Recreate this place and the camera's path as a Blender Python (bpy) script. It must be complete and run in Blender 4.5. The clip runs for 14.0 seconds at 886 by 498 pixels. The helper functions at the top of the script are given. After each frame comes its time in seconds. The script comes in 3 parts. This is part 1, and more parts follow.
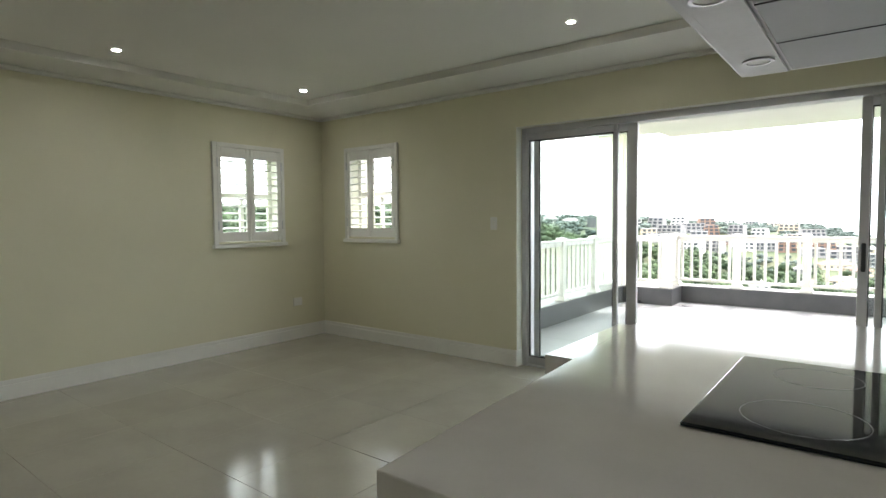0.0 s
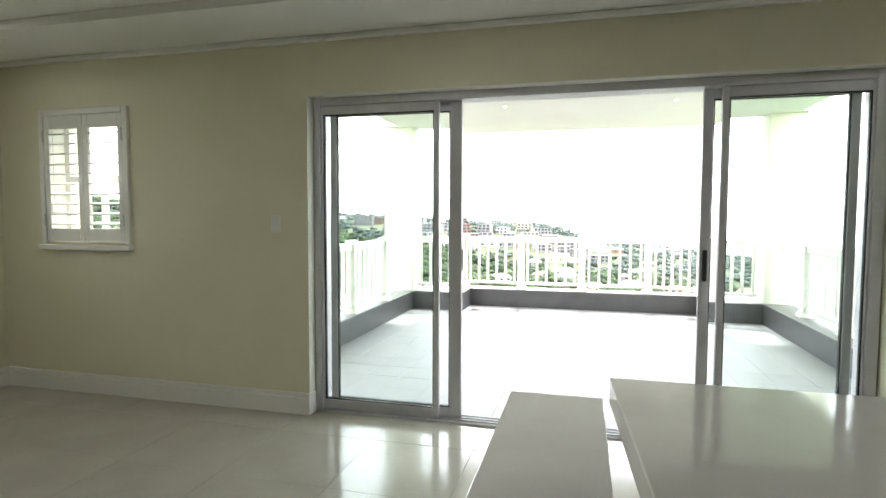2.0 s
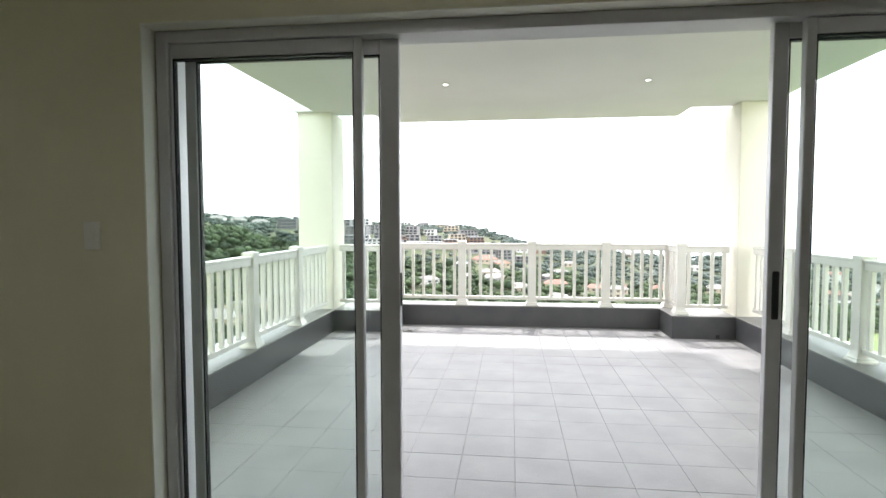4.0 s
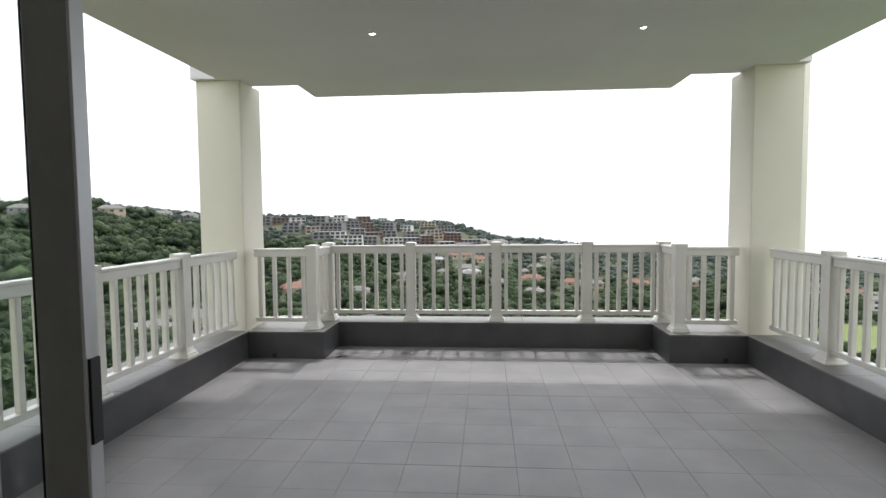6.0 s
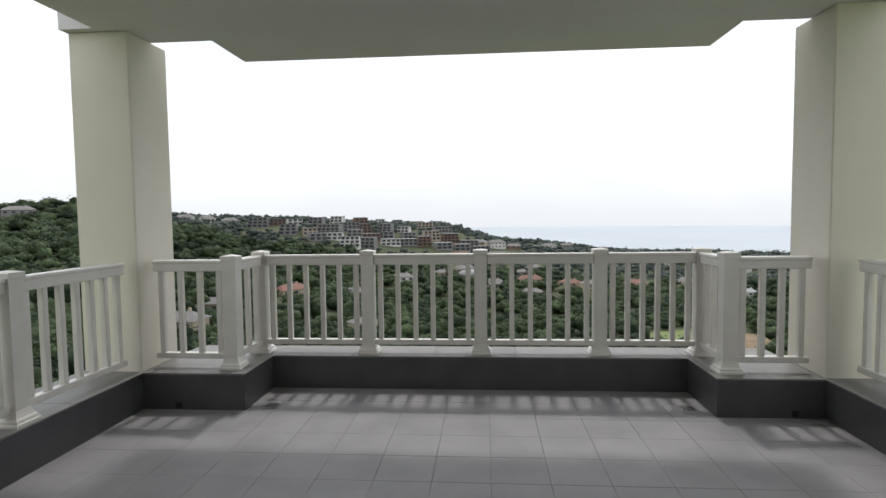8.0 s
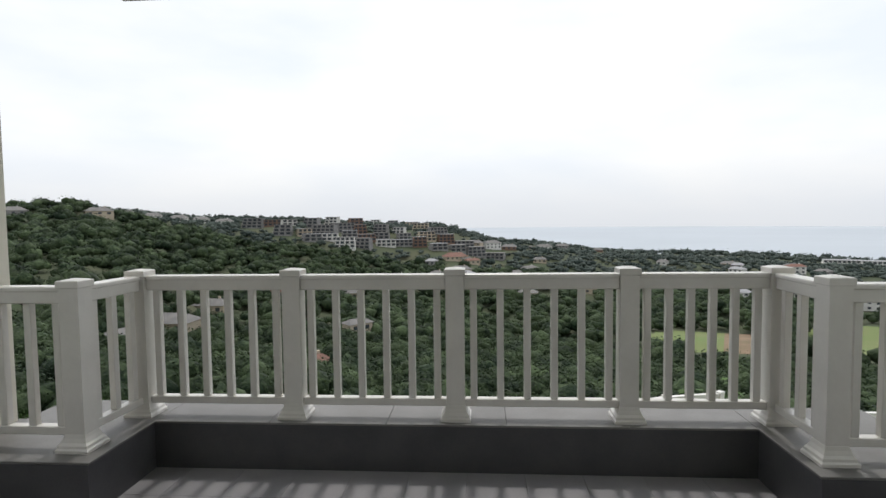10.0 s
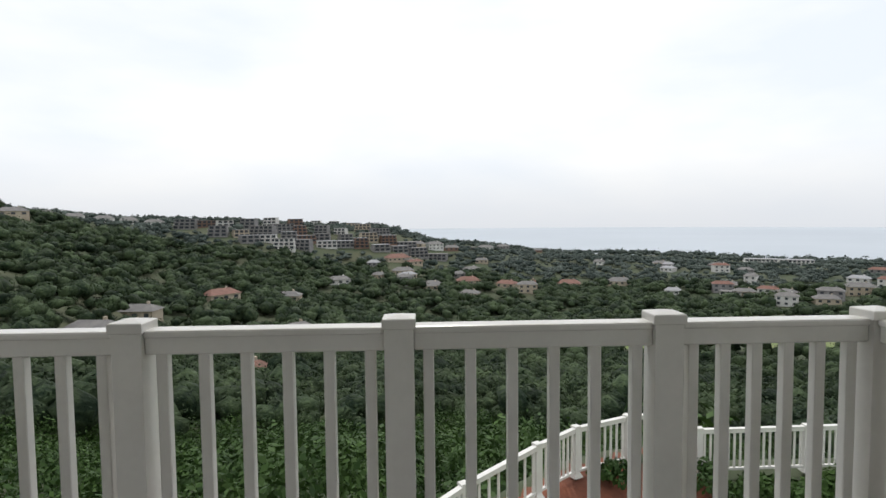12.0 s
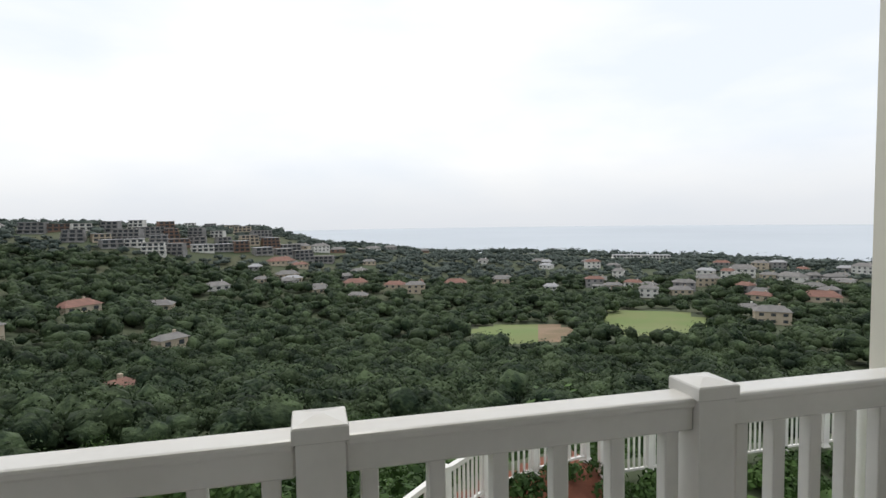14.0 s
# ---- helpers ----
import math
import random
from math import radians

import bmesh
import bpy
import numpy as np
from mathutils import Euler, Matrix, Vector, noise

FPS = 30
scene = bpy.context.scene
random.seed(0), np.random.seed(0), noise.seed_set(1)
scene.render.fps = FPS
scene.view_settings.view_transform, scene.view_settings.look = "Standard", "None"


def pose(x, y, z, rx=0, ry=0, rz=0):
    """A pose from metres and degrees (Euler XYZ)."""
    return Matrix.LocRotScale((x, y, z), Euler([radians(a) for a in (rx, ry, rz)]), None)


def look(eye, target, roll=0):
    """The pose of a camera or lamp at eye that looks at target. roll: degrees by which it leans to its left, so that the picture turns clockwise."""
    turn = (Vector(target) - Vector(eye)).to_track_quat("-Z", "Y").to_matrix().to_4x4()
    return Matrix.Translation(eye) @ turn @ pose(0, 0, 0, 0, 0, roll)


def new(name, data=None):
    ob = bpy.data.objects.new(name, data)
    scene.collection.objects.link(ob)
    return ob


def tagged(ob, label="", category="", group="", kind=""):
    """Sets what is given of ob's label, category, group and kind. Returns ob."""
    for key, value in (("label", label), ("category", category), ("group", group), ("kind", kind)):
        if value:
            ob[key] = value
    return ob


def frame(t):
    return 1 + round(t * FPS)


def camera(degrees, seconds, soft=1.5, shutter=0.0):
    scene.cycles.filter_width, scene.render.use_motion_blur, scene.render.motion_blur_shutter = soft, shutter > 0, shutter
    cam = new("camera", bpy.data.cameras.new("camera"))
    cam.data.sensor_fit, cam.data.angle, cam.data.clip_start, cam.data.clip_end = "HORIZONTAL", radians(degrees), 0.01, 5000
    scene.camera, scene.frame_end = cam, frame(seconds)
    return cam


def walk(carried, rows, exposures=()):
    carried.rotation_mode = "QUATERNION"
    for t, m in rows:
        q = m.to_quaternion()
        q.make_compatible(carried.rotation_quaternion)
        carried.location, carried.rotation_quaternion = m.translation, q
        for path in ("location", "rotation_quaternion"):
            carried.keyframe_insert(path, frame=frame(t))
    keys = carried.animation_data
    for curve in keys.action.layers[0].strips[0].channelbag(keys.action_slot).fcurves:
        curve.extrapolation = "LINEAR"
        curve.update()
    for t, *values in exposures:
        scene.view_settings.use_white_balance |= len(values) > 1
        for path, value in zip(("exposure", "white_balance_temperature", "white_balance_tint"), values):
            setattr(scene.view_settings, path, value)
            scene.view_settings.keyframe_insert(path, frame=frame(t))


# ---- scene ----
cam = camera(77.0, 14.0)
PATH = [
    (0, (2.472, -4.439, 1.335), (1.242, -2.865, 1.229), -0.5),
    (0.5, (2.233, -4.249, 1.34), (1.169, -2.559, 1.232), -0.4),
    (1, (2.013, -4.039, 1.351), (1.157, -2.235, 1.24), -0.2),
    (1.5, (1.841, -3.796, 1.354), (1.181, -1.911, 1.241), 0.1),
    (2, (1.73, -3.496, 1.349), (1.233, -1.562, 1.233), 0.2),
    (2.5, (1.647, -3.166, 1.361), (1.245, -1.211, 1.241), 0.2),
    (3, (1.572, -2.827, 1.38), (1.238, -0.858, 1.259), 0.1),
    (3.2, (1.585, -2.701, 1.366), (1.258, -0.731, 1.258), 0.1),
    (3.5, (1.47, -2.54, 1.362), (1.18, -0.56, 1.256), 0.0),
    (4.2, (1.40, -2.08, 1.36), (1.17, -0.09, 1.252), -0.2),
    (5.3, (1.572, -1.262, 1.361), (1.4, 0.728, 1.247), -0.6),
    (5.5, (1.586, -1.11, 1.368), (1.417, 0.879, 1.246), -0.3),
    (6, (1.585, -0.793, 1.365), (1.425, 1.197, 1.242), -0.5),
    (6.5, (1.594, -0.466, 1.361), (1.442, 1.525, 1.242), -0.5),
    (7, (1.646, -0.095, 1.356), (1.494, 1.895, 1.236), -0.5),
    (7.2, (1.663, 0.046, 1.353), (1.51, 2.037, 1.229), -0.6),
    (7.5, (1.686, 0.261, 1.346), (1.533, 2.252, 1.228), -0.6),
    (8, (1.718, 0.653, 1.349), (1.566, 2.644, 1.229), -0.7),
    (8.2, (1.729, 0.813, 1.341), (1.581, 2.803, 1.223), -0.7),
    (10.3, (1.827, 2.221, 1.373), (1.696, 4.213, 1.255), -0.7),
    (10.5, (1.811, 2.334, 1.384), (1.7, 4.327, 1.259), -0.8),
    (11, (1.801, 2.65, 1.385), (1.728, 4.645, 1.269), -0.7),
    (11.5, (1.776, 2.908, 1.397), (1.773, 4.905, 1.281), -0.7),
    (12, (1.765, 3.179, 1.418), (1.835, 5.174, 1.301), -0.6),
    (12.5, (1.746, 3.41, 1.437), (1.894, 5.401, 1.319), -0.6),
    (13, (1.706, 3.621, 1.466), (1.962, 5.601, 1.347), -0.6),
    (13.5, (1.678, 3.779, 1.474), (2.055, 5.739, 1.355), -0.6),
    (14, (1.665, 3.93, 1.49), (2.134, 5.87, 1.371), -0.9),
]
EXPOSURES = [(0, 3.05), (1.5, 3.15), (2.5, 3.3), (3.2, 3.25), (4.3, 1.9), (5.3, 1.2), (6.5, 0.7), (8.2, 0.25), (10.3, 0.1), (14, 0.1)]
walk(cam, [(t, look(e, g, r)) for t, e, g, r in PATH], EXPOSURES)

# ---- world and light ----
world = bpy.data.worlds.new("overcast_sky")
scene.world = world
world.use_nodes = True
wn, wl = world.node_tree.nodes, world.node_tree.links
bg = wn["Background"]
sky = wn.new("ShaderNodeTexSky")
sky.sky_type, sky.sun_disc = "NISHITA", False
sky.sun_elevation, sky.sun_rotation = radians(60), radians(2)
sky.air_density, sky.dust_density = 1.0, 3.0
skyk = wn.new("ShaderNodeVectorMath")
skyk.operation = "SCALE"
skyk.inputs["Scale"].default_value = 0.10
wl.new(sky.outputs[0], skyk.inputs[0])
wtc = wn.new("ShaderNodeTexCoord")
wmap = wn.new("ShaderNodeMapping")
wmap.inputs["Scale"].default_value = (1.0, 1.0, 3.0)
wnoise = wn.new("ShaderNodeTexNoise")
wnoise.inputs["Scale"].default_value, wnoise.inputs["Detail"].default_value = 2.2, 5
wramp = wn.new("ShaderNodeValToRGB")
wramp.color_ramp.elements[0].position, wramp.color_ramp.elements[0].color = 0.35, (0.83, 0.88, 0.95, 1)
wramp.color_ramp.elements[1].position, wramp.color_ramp.elements[1].color = 0.62, (1.0, 1.0, 1.0, 1)
wl.new(wtc.outputs["Generated"], wmap.inputs[0])
wl.new(wmap.outputs[0], wnoise.inputs["Vector"])
wl.new(wnoise.outputs[0], wramp.inputs[0])
# the cloud layer greys into haze towards the horizon
wsep = wn.new("ShaderNodeSeparateXYZ")
wl.new(wtc.outputs["Generated"], wsep.inputs[0])
whz = wn.new("ShaderNodeMapRange")
whz.inputs["From Min"].default_value, whz.inputs["From Max"].default_value = -0.05, 0.13
whz.inputs["To Min"].default_value, whz.inputs["To Max"].default_value = 1.0, 0.0
wl.new(wsep.outputs["Z"], whz.inputs["Value"])
wh = wn.new("ShaderNodeMix")
wh.data_type = "RGBA"
wh.inputs["B"].default_value = (0.71, 0.74, 0.785, 1)
wl.new(whz.outputs[0], wh.inputs["Factor"])
wl.new(wramp.outputs[0], wh.inputs["A"])
wmix = wn.new("ShaderNodeMix")
wmix.data_type = "RGBA"
wmix.inputs["Factor"].default_value = 0.88
wl.new(skyk.outputs[0], wmix.inputs["A"])
wl.new(wh.outputs["Result"], wmix.inputs["B"])
wl.new(wmix.outputs["Result"], bg.inputs["Color"])
bg.inputs["Strength"].default_value = 1.06

sun_data = bpy.data.lights.new("sun", "SUN")
sun_data.energy, sun_data.angle, sun_data.color = 1.15, radians(4), (1.0, 0.97, 0.92)
sun = new("sun", sun_data)
sun.matrix_world = look((1, 35, 60), (0, 0, 0))


# ---- materials ----
def mat(name, c1, c2=None, rough=0.6, metal=0.0, scale=3.0, bump=0.0, bscale=60.0, island=0.0, obj=0.0, spec=0.5, fine=0.25, bdist=0.01):
    """Two tones by noise at two scales, with relief."""
    m = bpy.data.materials.new(name)
    m.use_nodes = True
    n, l = m.node_tree.nodes, m.node_tree.links
    b = n["Principled BSDF"]
    c2 = c2 or tuple(v * 0.85 for v in c1)
    tc = n.new("ShaderNodeTexCoord")
    big = n.new("ShaderNodeTexNoise")
    big.inputs["Scale"].default_value, big.inputs["Detail"].default_value = scale, 4
    small = n.new("ShaderNodeTexNoise")
    small.inputs["Scale"].default_value, small.inputs["Detail"].default_value = bscale, 3
    geo = n.new("ShaderNodeNewGeometry")
    for t in (big, small):
        l.new(geo.outputs["Position"], t.inputs["Vector"])
    add = n.new("ShaderNodeMath")
    add.operation = "MULTIPLY_ADD"
    l.new(small.outputs[0], add.inputs[0])
    add.inputs[1].default_value = fine
    l.new(big.outputs[0], add.inputs[2])
    ramp = n.new("ShaderNodeMapRange")
    ramp.inputs["From Min"].default_value, ramp.inputs["From Max"].default_value = 0.35 + fine * 0.5, 0.65 + fine * 0.5
    l.new(add.outputs[0], ramp.inputs["Value"])
    mix = n.new("ShaderNodeMix")
    mix.data_type = "RGBA"
    mix.inputs["A"].default_value, mix.inputs["B"].default_value = (*c1, 1), (*c2, 1)
    l.new(ramp.outputs[0], mix.inputs["Factor"])
    out = mix.outputs["Result"]
    for amount, src in ((island, geo.outputs["Random Per Island"]), (obj, None)):
        if amount:
            if src is None:
                src = n.new("ShaderNodeObjectInfo").outputs["Random"]
            hsv = n.new("ShaderNodeHueSaturation")
            mr = n.new("ShaderNodeMapRange")
            mr.inputs["To Min"].default_value, mr.inputs["To Max"].default_value = 1 - amount, 1 + amount
            l.new(src, mr.inputs["Value"])
            l.new(mr.outputs[0], hsv.inputs["Value"])
            l.new(out, hsv.inputs["Color"])
            out = hsv.outputs[0]
    l.new(out, b.inputs["Base Color"])
    b.inputs["Roughness"].default_value, b.inputs["Metallic"].default_value = rough, metal
    b.inputs["Specular IOR Level"].default_value = spec
    if bump:
        bp = n.new("ShaderNodeBump")
        bp.inputs["Strength"].default_value, bp.inputs["Distance"].default_value = bump, bdist
        l.new(small.outputs[0], bp.inputs["Height"])
        l.new(bp.outputs[0], b.inputs["Normal"])
    return m


def glass_mat(name, tint=(0.95, 0.98, 0.97), refl=0.08):
    m = bpy.data.materials.new(name)
    m.use_nodes = True
    n, l = m.node_tree.nodes, m.node_tree.links
    n.remove(n["Principled BSDF"])
    tr, gl, mx = n.new("ShaderNodeBsdfTransparent"), n.new("ShaderNodeBsdfGlossy"), n.new("ShaderNodeMixShader")
    tr.inputs[0].default_value = (*tint, 1)
    gl.inputs["Roughness"].default_value = 0.0
    lw = n.new("ShaderNodeLayerWeight")
    lw.inputs["Blend"].default_value = 0.5
    pw = n.new("ShaderNodeMath")
    pw.operation, pw.inputs[1].default_value = "POWER", 5.0
    sc = n.new("ShaderNodeMath")
    sc.operation, sc.inputs[1].default_value, sc.inputs[2].default_value = "MULTIPLY_ADD", 0.6, 0.04
    l.new(lw.outputs["Facing"], pw.inputs[0])
    l.new(pw.outputs[0], sc.inputs[0])
    l.new(sc.outputs[0], mx.inputs[0])
    l.new(tr.outputs[0], mx.inputs[1])
    l.new(gl.outputs[0], mx.inputs[2])
    l.new(mx.outputs[0], n["Material Output"].inputs[0])
    return m


def lamp_mat(name, colour, strength):
    m = bpy.data.materials.new(name)
    m.use_nodes = True
    b = m.node_tree.nodes["Principled BSDF"]
    b.inputs["Base Color"].default_value = (0.8, 0.8, 0.8, 1)
    b.inputs["Emission Color"].default_value = (*colour, 1)
    b.inputs["Emission Strength"].default_value = strength
    return m


M_WALL = mat("cream_wall_paint", (0.74, 0.71, 0.54), (0.70, 0.67, 0.50), 0.75, scale=1.2, bump=0.06, bscale=180)
M_REVEAL = mat("pale_reveal_paint", (0.80, 0.79, 0.72), (0.76, 0.75, 0.68), 0.7, scale=2, bump=0.05, bscale=180)
M_CEIL = mat("white_ceiling_paint", (0.80, 0.79, 0.75), (0.77, 0.76, 0.72), 0.85, scale=1.0, bump=0.04, bscale=150)
M_TRIM = mat("white_gloss_trim", (0.82, 0.81, 0.76), (0.78, 0.77, 0.72), 0.35, scale=3)
M_FLOOR = mat("polished_porcelain_tile", (0.46, 0.44, 0.38), (0.42, 0.40, 0.345), 0.13, scale=2.5, bscale=35, obj=0.03)
M_GROUT = mat("floor_grout", (0.33, 0.31, 0.27), None, 0.9)
M_DECK = mat("grey_deck_tile", (0.31, 0.30, 0.315), (0.26, 0.255, 0.268), 0.45, scale=3.0, bump=0.12, bscale=90, obj=0.03)
M_DGROUT = mat("deck_grout", (0.215, 0.21, 0.22), None, 0.9)
M_PARA = mat("dark_grey_cladding_tile", (0.085, 0.085, 0.09), (0.065, 0.065, 0.07), 0.4, scale=4, bump=0.08, bscale=80, obj=0.08)
M_COPE = mat("grey_coping_tile", (0.21, 0.205, 0.20), (0.17, 0.165, 0.16), 0.5, scale=4, bump=0.1, bscale=80, obj=0.06)
M_COLUMN = mat("cream_exterior_plaster", (0.79, 0.755, 0.66), (0.75, 0.715, 0.62), 0.85, scale=1.5, bump=0.2, bscale=120)
M_SOFFIT = mat("white_soffit_plaster", (0.74, 0.72, 0.735), (0.70, 0.68, 0.695), 0.9, scale=1.0, bump=0.1, bscale=120)
M_VINYL = mat("white_vinyl_railing", (0.77, 0.75, 0.71), (0.72, 0.70, 0.66), 0.24, scale=5, bscale=40)
M_ALU = mat("grey_anodised_aluminium", (0.60, 0.60, 0.62), (0.55, 0.55, 0.57), 0.4, metal=0.3, scale=6)
M_RUBBER = mat("black_rubber_seal", (0.015, 0.015, 0.016), None, 0.6)
M_BLACK = mat("black_plastic", (0.02, 0.02, 0.022), None, 0.4)
M_GLASS = glass_mat("clear_glass")
M_QUARTZ = mat("white_quartz_slab", (0.72, 0.70, 0.66), (0.68, 0.66, 0.62), 0.08, scale=8, bscale=200)
M_HOB = mat("black_hob_glass", (0.012, 0.014, 0.016), (0.010, 0.011, 0.013), 0.05, scale=5, spec=0.22)
M_CAB = mat("white_lacquer_cabinet", (0.72, 0.71, 0.68), None, 0.3)
M_STEEL = mat("brushed_steel", (0.62, 0.62, 0.63), (0.55, 0.55, 0.56), 0.3, metal=0.9, scale=10, bscale=150)
M_HOOD = mat("white_hood_enamel", (0.74, 0.74, 0.75), None, 0.35)
M_FILTER = mat("grey_filter_mesh", (0.42, 0.42, 0.43), (0.36, 0.36, 0.37), 0.45, metal=0.5, bump=0.4, bscale=400)
M_LED = lamp_mat("lit_downlight", (1.0, 0.985, 0.95), 52.0)
M_LED_DIM = lamp_mat("dim_downlight", (1.0, 0.95, 0.88), 6.0)
M_SOIL = mat("red_soil", (0.22, 0.075, 0.04), (0.13, 0.045, 0.025), 0.95, scale=2, bump=0.8, bscale=15)
M_LAWN = mat("mown_lawn", (0.10, 0.17, 0.045), (0.07, 0.13, 0.035), 0.9, scale=0.6, bump=0.6, bscale=40)
M_GROUND = mat("valley_ground", (0.045, 0.065, 0.028), (0.075, 0.080, 0.040), 0.95, scale=0.03, bump=0.0, bscale=0.4)
M_FIELD = mat("sports_field_grass", (0.135, 0.19, 0.055), (0.165, 0.19, 0.07), 0.95, scale=0.05, bscale=0.6)
M_DRY = mat("bare_earth", (0.25, 0.17, 0.11), (0.17, 0.13, 0.07), 0.95, scale=0.08, bscale=0.6)
# the haze over the sea is part of its pale base colour
M_SEA = mat("haze_coloured_sea", (0.46, 0.50, 0.54), (0.49, 0.53, 0.57), 0.8, scale=0.002, bscale=0.02, spec=0.1)
M_LEAF_A = mat("dark_foliage", (0.012, 0.024, 0.012), (0.066, 0.094, 0.044), 0.7, scale=0.11, bscale=1.1, island=0.3, spec=0.12, fine=0.6, bump=1.0, bdist=0.6)
M_LEAF_B = mat("bright_foliage", (0.020, 0.046, 0.011), (0.060, 0.110, 0.026), 0.6, scale=0.4, bscale=2.0, island=0.2, spec=0.15)
# distance haze is put into this paler, bluer base colour
M_LEAF_HAZE = mat("haze_tinted_far_foliage", (0.038, 0.054, 0.048), (0.108, 0.130, 0.112), 0.7, scale=0.045, bscale=0.5, island=0.15, spec=0.1, fine=0.55, bump=1.0, bdist=0.9)
M_BARK = mat("grey_brown_bark", (0.10, 0.08, 0.06), None, 0.9, bump=0.6, bscale=30)
M_HOUSE_W = mat("white_render", (0.70, 0.69, 0.66), (0.60, 0.59, 0.56), 0.8, scale=0.3, bscale=2)
M_HOUSE_G = mat("grey_render", (0.30, 0.29, 0.285), (0.22, 0.215, 0.21), 0.8, scale=0.3, bscale=2)
M_HOUSE_C = mat("cream_render", (0.50, 0.43, 0.33), (0.43, 0.36, 0.27), 0.8, scale=0.3, bscale=2)
M_HOUSE_P = mat("brown_brick_render", (0.24, 0.15, 0.11), (0.19, 0.12, 0.09), 0.85, scale=0.3, bscale=2)
M_ROOF_R = mat("terracotta_roof", (0.23, 0.115, 0.085), (0.17, 0.085, 0.065), 0.8, scale=0.4, bscale=3)
M_ROOF_G = mat("grey_roof", (0.20, 0.19, 0.18), (0.15, 0.145, 0.14), 0.8, scale=0.4, bscale=3)
M_ROOF_F = mat("pale_flat_roof", (0.36, 0.36, 0.37), (0.30, 0.30, 0.31), 0.8, scale=0.4, bscale=3)
M_WIN = mat("dark_window_glass", (0.07, 0.078, 0.088), None, 0.15)


# ---- mesh helpers ----
def box_into(bm, x0, x1, y0, y1, z0, z1, bevel=0.0, seg=1):
    b2 = bmesh.new()
    vs = [b2.verts.new((x, y, z)) for z in (z0, z1) for y in (y0, y1) for x in (x0, x1)]
    for q in ((0, 2, 3, 1), (4, 5, 7, 6), (0, 1, 5, 4), (2, 6, 7, 3), (0, 4, 6, 2), (1, 3, 7, 5)):
        b2.faces.new([vs[i] for i in q])
    if bevel:
        bmesh.ops.bevel(b2, geom=b2.edges[:], offset=bevel, segments=seg, affect="EDGES", profile=0.5)
    me = bpy.data.meshes.new("tmp")
    b2.to_mesh(me)
    b2.free()
    bm.from_mesh(me)
    bpy.data.meshes.remove(me)
    return bm


def box(x0, x1, y0, y1, z0, z1, bevel=0.0, seg=1):
    return box_into(bmesh.new(), x0, x1, y0, y1, z0, z1, bevel, seg)


def loft_into(bm, rings):
    """Square rings (half width, z), closed at both ends, about the z axis."""
    prev = None
    for h, z in rings:
        ring = [bm.verts.new((sx * h, sy * h, z)) for sx, sy in ((-1, -1), (1, -1), (1, 1), (-1, 1))]
        if prev:
            for i in range(4):
                bm.faces.new((prev[i], prev[(i + 1) % 4], ring[(i + 1) % 4], ring[i]))
        else:
            bm.faces.new(ring[::-1])
        prev = ring
    bm.faces.new(prev)
    return bm


def disc_into(bm, cx, cy, z0, z1, r, n=24, r2=None):
    """A solid round plate from z0 to z1."""
    r2 = r if r2 is None else r2
    a = [bm.verts.new((cx + r * math.cos(6.2832 * i / n), cy + r * math.sin(6.2832 * i / n), z0)) for i in range(n)]
    b = [bm.verts.new((cx + r2 * math.cos(6.2832 * i / n), cy + r2 * math.sin(6.2832 * i / n), z1)) for i in range(n)]
    bm.faces.new(a[::-1])
    bm.faces.new(b)
    for i in range(n):
        bm.faces.new((a[i], a[(i + 1) % n], b[(i + 1) % n], b[i]))
    return bm


def ring_into(bm, cx, cy, z0, z1, ro, ri, n=24):
    """A flat ring with thickness."""
    v = []
    for r, z in ((ro, z0), (ro, z1), (ri, z1), (ri, z0)):
        v.append([bm.verts.new((cx + r * math.cos(6.2832 * i / n), cy + r * math.sin(6.2832 * i / n), z)) for i in range(n)])
    for k in range(4):
        a, b = v[k], v[(k + 1) % 4]
        for i in range(n):
            bm.faces.new((a[i], a[(i + 1) % n], b[(i + 1) % n], b[i]))
    return bm


def mesh_of(name, bm, material):
    bmesh.ops.recalc_face_normals(bm, faces=bm.faces[:])
    me = bpy.data.meshes.new(name)
    bm.to_mesh(me)
    bm.free()
    me.materials.append(material)
    return me


def part(name, bm, material, parent=None, label=""):
    ob = new(name, bm if isinstance(bm, bpy.types.Mesh) else mesh_of(name, bm, material))
    if parent is not None:
        ob.parent = parent
    if label:
        ob["label"] = label
    return ob


def put(name, me, parent, m):
    """One more object on a shared mesh, under its thing."""
    ob = new(name, me)
    ob.parent = parent
    ob.matrix_basis = m
    return ob


def structure(name, bm, material, label, category):
    return tagged(part(name, bm, material), label, category, kind="structure")


def thing(name, x, y, z, label, category, group="", rz=0):
    e = new(name)
    e.matrix_basis = pose(x, y, z, 0, 0, rz)
    return tagged(e, label, category, group)


# ---- the room ----
XL, XR, YB, YI, YO = -2.70, 6.2, -8.4, -0.115, 0.17
ZC, ZB = 2.575, 2.515
DX0, DX1, DZ = -0.075, 3.278, 2.145
W2 = (-2.252, -1.533, 1.15, 2.095)
W1 = (-1.455, -0.71, 1.125, 2.075)


